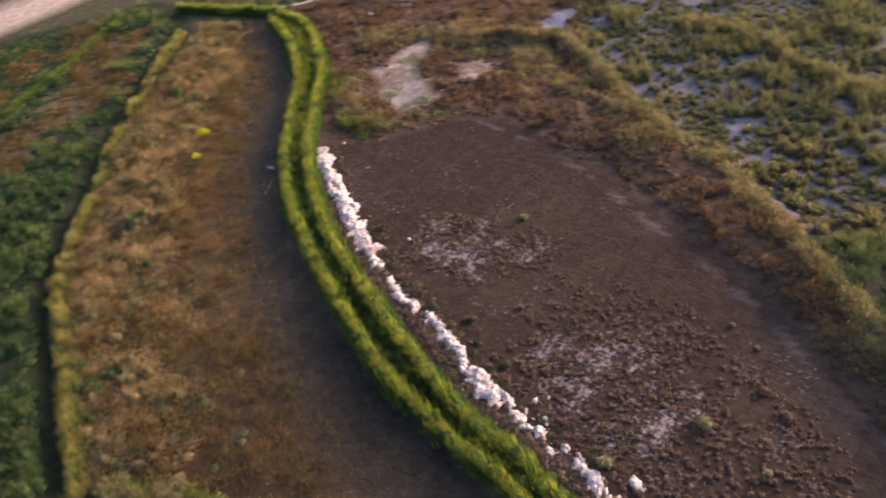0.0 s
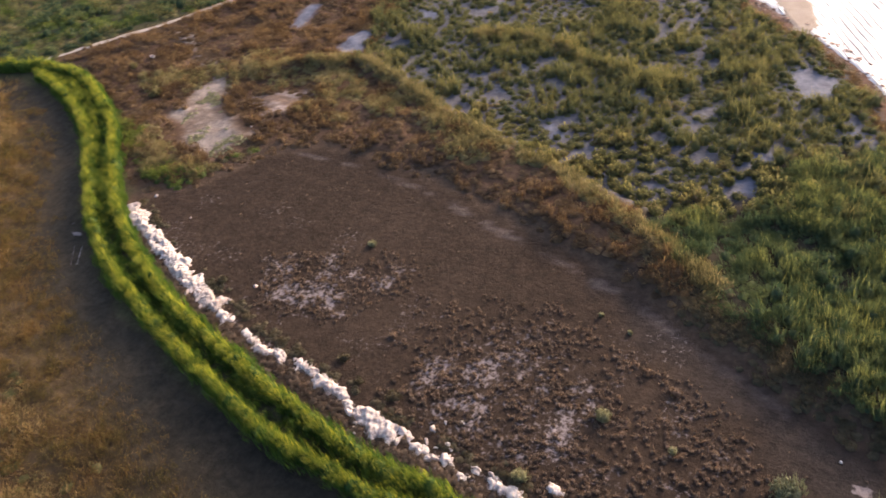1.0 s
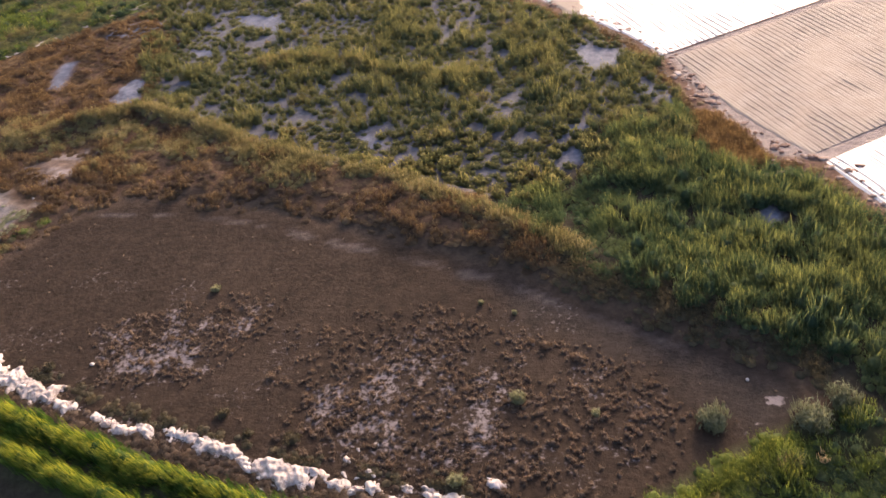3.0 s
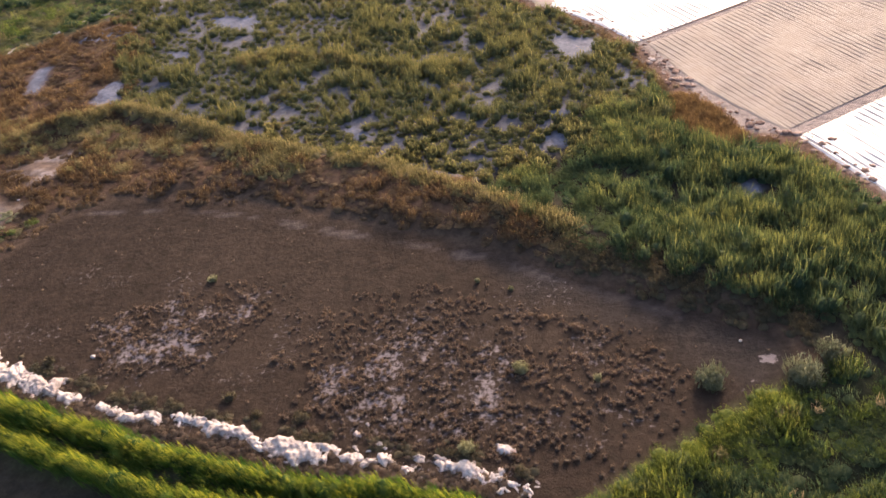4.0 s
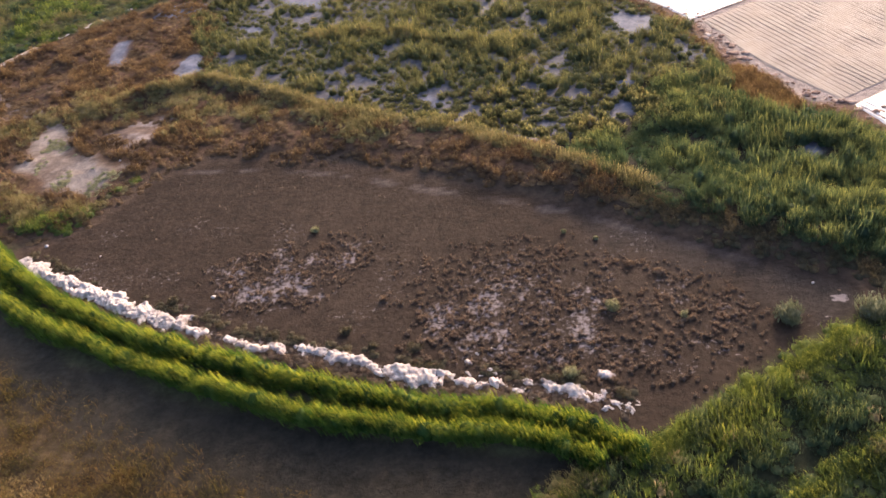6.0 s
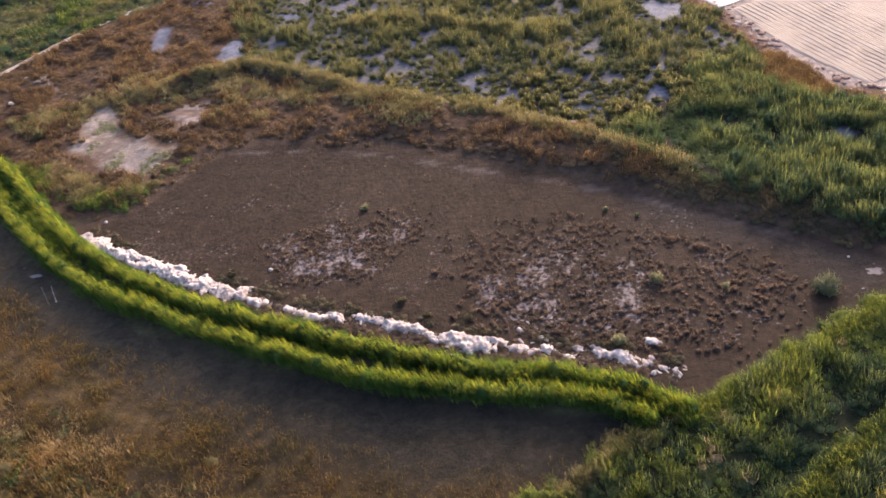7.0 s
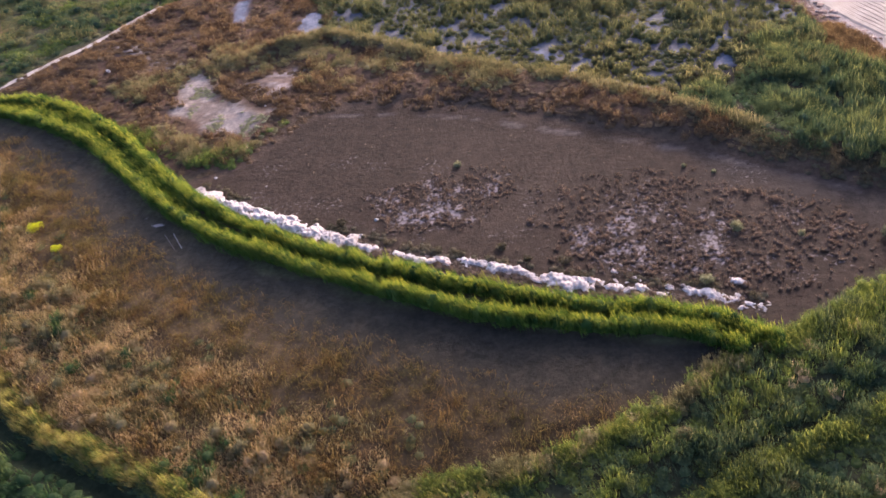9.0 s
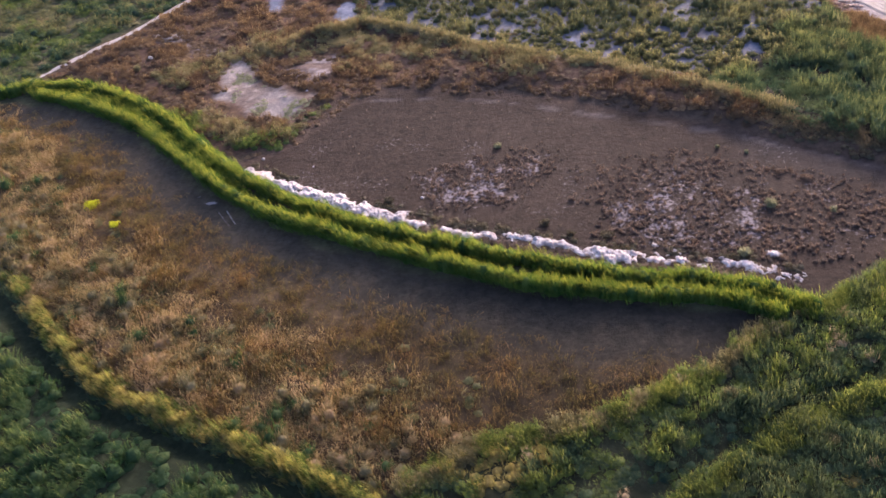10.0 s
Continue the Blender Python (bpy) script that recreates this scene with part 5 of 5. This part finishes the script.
for k in range(5):
    rt = np.random.default_rng(400 + k)
    v, f, t = clad(core(rt, 0.34, 0.32), blades(rt, 44, 0.55, 0.2, 0.075, (-0.05, 0), 0.32, fan=0.8), 0.55)
    tuft_masters.append(tagged(new("tussock", mesh_of("tussock", v, f, M_TUFT, t)), "brown tussock of salt grass on pale mud", "tussock", "tussocks on the pond floor"))
for n, i in enumerate(np.where(take)[0]):
    k = n % 5
    planted(tuft_masters[k], float(tx[i]), float(ty[i]), rs.uniform(0.5, 0.95), rs.uniform(0.75, 1.05), first=n < 5)


# ---------------------------------------------------------------- heaps of white salt foam along the reeds
def lump_mesh(name, r, lumps, w, h, mat, rough_k=0.2, sub=3, spike=0.0):
    bm = bmesh.new()
    for _ in range(lumps):
        c = Vector((r.uniform(-0.5, 0.5) * w, r.uniform(-0.3, 0.3) * w, r.uniform(0.0, 0.22) * h))
        s3 = (r.uniform(0.28, 0.5) * w, r.uniform(0.25, 0.42) * w, r.uniform(0.55, 1.0) * h)
        made = bmesh.ops.create_icosphere(bm, subdivisions=sub, radius=1.0)["verts"]
        shift = Vector((r.uniform(0, 90), r.uniform(0, 90), r.uniform(0, 90)))
        for q in made:
            d = 1 + rough_k * 1.6 * noise.noise(q.co * 1.7 + shift) + rough_k * noise.noise(q.co * 4.5 + shift) + 0.7 * rough_k * noise.noise(q.co * 10 + shift)
            up = 1 + spike * max(0.0, noise.noise(q.co * 3.6 + shift * 1.3)) + 0.6 * spike * max(0.0, noise.noise(q.co * 9 + shift))
            q.co = Vector((q.co.x * s3[0] * d + c.x, q.co.y * s3[1] * d + c.y, max(-0.12, q.co.z * s3[2] * d * up + c.z)))
    me = bpy.data.meshes.new(name)
    bm.to_mesh(me)
    bm.free()
    for p in me.polygons:
        p.use_smooth = True
    me.materials.append(mat)
    return me


rf = np.random.default_rng(500)
def foam_mesh(name, seed, rad=1.35):
    """A small ragged mound of foam, cut off where it meets the ground."""
    g = np.linspace(-rad, rad, 33)
    X, Y = np.meshgrid(g, g)
    ox = seed * 37.0
    n = 0.5 * vnoise(X + ox, Y, 0.95, 171) + 0.3 * vnoise(X + ox, Y, 0.42, 172) + 0.2 * vnoise(X + ox, 0.6 * Y, 0.17, 173)
    Z = np.clip(1.15 * (n - 0.6 + 0.44 * (1 - (np.hypot(X, 1.35 * Y) / (0.8 * rad)) ** 2)), -0.12, 0.8)
    idx = np.arange(X.size).reshape(X.shape)
    q = np.stack([idx[:-1, :-1], idx[:-1, 1:], idx[1:, 1:], idx[1:, :-1]], -1).reshape(-1, 4)
    q = q[Z.ravel()[q].max(1) > -0.1]
    keep = np.unique(q)
    back = np.zeros(X.size, int)
    back[keep] = np.arange(len(keep))
    return mesh_of(name, np.stack([X.ravel(), Y.ravel(), Z.ravel()], 1)[keep], back[q], M_FOAM, smooth=True)


heap_masters = [tagged(new("foam_mound", foam_mesh("foam_mound", k)), "mound of white dried salt foam on dark mud", "foam mound", "foam mounds along the reeds") for k in range(7)]


def foam_bank(line):
    """A ragged crest of dried foam lying along a line, breaking up where it thins out."""
    P = []
    for (ax, ay), (bx, by) in zip(line, line[1:]):
        m = int(math.hypot(bx - ax, by - ay) / 0.13)
        P += [(ax + (bx - ax) * i / m, ay + (by - ay) * i / m) for i in range(m)]
    P = np.array(P)
    for _ in range(60):
        P[1:-1] = 0.25 * P[:-2] + 0.5 * P[1:-1] + 0.25 * P[2:]
    tang = np.gradient(P, axis=0)
    tang /= np.linalg.norm(tang, axis=1)[:, None]
    o = np.linspace(-2.3, 2.3, 41)
    X = P[:, 0][:, None] - tang[:, 1][:, None] * o
    Y = P[:, 1][:, None] + tang[:, 0][:, None] * o
    mid = 0.9 * (vnoise(P[:, 0], P[:, 1], 3.2, 161) - 0.5)[:, None]
    n = 0.5 * vnoise(X, Y, 1.4, 162) + 0.28 * vnoise(X, Y, 0.6, 163) + 0.22 * vnoise(X, 0.6 * Y, 0.2, 164)
    full = -0.215 + 0.32 * np.maximum(1 - step(P[:, 0], -14, -10), 0.55 * step(P[:, 0], 2, 4) * (1 - step(P[:, 0], 17, 21)))[:, None] + 0.42 * (vnoise(P[:, 0], P[:, 1], 2.2, 165) - 0.5)[:, None]
    Z = np.clip(1.25 * (n - 0.62 + full + 0.26 * (1 - ((o[None] - mid) / 1.3) ** 2)), -0.15, 0.75)
    Z = np.sign(Z) * np.abs(Z) ** 0.85 + height(X, Y) + 0.05 * (vnoise(X, Y, 0.17, 166) - 0.5)
    for lo in range(0, len(P) - 1, 62):
        hi = min(lo + 63, len(P))
        x, y, z = X[lo:hi], Y[lo:hi], Z[lo:hi]
        idx = np.arange(x.size).reshape(x.shape)
        q = np.stack([idx[:-1, :-1], idx[1:, :-1], idx[1:, 1:], idx[:-1, 1:]], -1).reshape(-1, 4)
        me = mesh_of("foam_bank", np.stack([x.ravel(), y.ravel(), z.ravel()], 1), q[:, ::-1], M_FOAM, smooth=True)
        tagged(new("foam_bank", me), "ragged bank of white dried salt foam along reeds", "foam bank", "stretches of the foam bank")


foam_bank(FOAM_LINE)
wx, wy = along([(x, y - 0.6) for x, y in FOAM_LINE[6:]], 0.2, 1.2, 162)
clump = fbm(wx, wy, 2.4, 167) > 0.5
lx_, ly_ = along([(x + 0.4, y + 1.6) for x, y in FOAM_LINE], 0.16, 0.9, 165)
fringe = fbm(lx_, ly_, 2.6, 169) > 0.47
bake("dark_weeds", SCRUBS, lx_[fringe], ly_[fringe], M_BANK, 0.6, 69, tall=1.15, label="dark olive weeds behind the salt foam", category="scrub")
bake("dark_weeds", SCRUBS, wx[clump], wy[clump], M_TUFT, 0.55, 66, tall=1.2, label="dark brown weeds growing through salt foam", category="scrub")
heaps = [(-39.0, 88.2, 0.6), (-36.1, 86.4, 0.8), (-33.6, 85.2, 0.9), (-31.4, 84.2, 1.05), (-29.0, 83.2, 1.0), (-27.0, 82.2, 1.1), (-25.0, 81.3, 1.0), (-23.2, 80.4, 1.1), (-21.2, 79.4, 1.0), (-19.5, 78.6, 1.1), (-17.4, 77.7, 1.0),
         (-15.7, 77.0, 1.15), (-13.4, 76.2, 1.1), (-11.3, 75.6, 1.0), (-7.2, 74.3, 0.95), (-4.9, 73.5, 1.1), (-1.0, 73.0, 1.2), (2.1, 72.7, 1.0), (4.2, 72.4, 1.0), (6.0, 71.9, 1.15), (7.6, 71.4, 1.05), (8.8, 70.9, 1.0),
         (10.9, 69.8, 1.1), (13.3, 69.6, 1.15), (15.8, 68.8, 0.95), (17.4, 67.6, 0.9), (18.4, 69.2, 1.0), (20.8, 68.1, 1.05), (20.7, 70.9, 0.6), (23.4, 69.6, 0.55), (22.3, 67.5, 0.85), (24.6, 67.6, 0.75), (27.1, 68.1, 0.75),
         (29.2, 68.1, 0.75), (26.3, 66.8, 0.6), (34.9, 69.1, 1.05), (31.8, 66.4, 0.7), (34.3, 66.0, 0.75), (35.9, 65.3, 0.75), (37.2, 64.6, 0.7), (30.2, 66.7, 0.6)]
for _ in range(34):
    x, y, sc = heaps[int(rf.integers(len(heaps)))]
    heaps.append((x + rf.normal(0, 0.9), y + rf.normal(0.1, 0.6), rf.uniform(0.15, 0.35)))
for n, (x, y, sc) in enumerate(heaps):
    k = n % 7
    sc *= 1.12 if x < -10 else 0.88
    heap = planted(heap_masters[k], x, y, sc, rs.uniform(0.7, 1.15), first=n < 7)
    heap.rotation_euler = (0, 0, radians(-22 + rs.normal(0, 22)))
    heap.scale = (sc * rs.uniform(1.0, 1.4), sc * rs.uniform(0.8, 1.1), heap.scale[2])

white = tagged(new("white_stone", lump_mesh("white_stone", rf, 1, 1.3, 0.55, M_FOAM, 0.2, 2)), "small white stone on dark pond mud", "stone", "white stones on the mud")
for n, (x, y, sc) in enumerate(((-11.2, 81.5, 0.65), (-39.1, 92.5, 0.65), (-29.9, 90.1, 0.35), (-72.4, 126.8, 1.2), (58.1, 83.0, 0.38), (-37.1, 113.1, 0.5))):
    planted(white, x, y, sc, 0.8, first=n == 0)


# ---------------------------------------------------------------- rubble along the field's edge
rock_masters = [tagged(new("shore_rock", lump_mesh("shore_rock", rf, 1 + k % 2, 1.3, 0.5, M_ROCK, 0.3, 2)), "rough tan and brown rock of the rubble edge", "rock", "rocks along the field edge") for k in range(6)]
qx, qy = along([(x + 1.9, y + 1.3) for x, y in SHORE[:13]], 0.27, 1.9, 141)
for n, (x, y) in enumerate(zip(qx, qy)):
    planted(rock_masters[n % 6], float(x), float(y), 0.3 + 0.8 * rs.uniform() ** 2, rs.uniform(0.35, 0.8), first=n < 6)


# ---------------------------------------------------------------- wheel tracks pressed into the mud
for pts in ([(-41.8, 78.6), (-40.3, 76.9), (-38.4, 74.6)], [(-40.6, 78.9), (-38.9, 76.6), (-37.4, 74.8)],
            [(-38.2, 93.4), (-34.0, 95.7), (-29.8, 99.3), (-26.3, 103.7)], [(-36.9, 92.7), (-32.9, 94.9), (-28.6, 98.4), (-25.0, 102.8)], [(-35.6, 91.5), (-31.0, 93.6), (-26.6, 97.2), (-23.0, 101.6)]):
    ribbon("wheel_track", pts, 0.45, M_RUT if pts[0][1] > 90 else M_TRACK, "pale wheel track pressed into dark mud", 0.03, "track")
for u in (-0.9, -2.0):
    ends = [(CORNER[0] + u * FURROW[0] + v * ACROSS[0], CORNER[1] + u * FURROW[1] + v * ACROSS[1]) for v in (0.5, 12, 24, 36, 48)]
    ribbon("wheel_track", ends, 0.32, M_ROCK, "brown wheel rut along the white field edge", 0.15, "track")
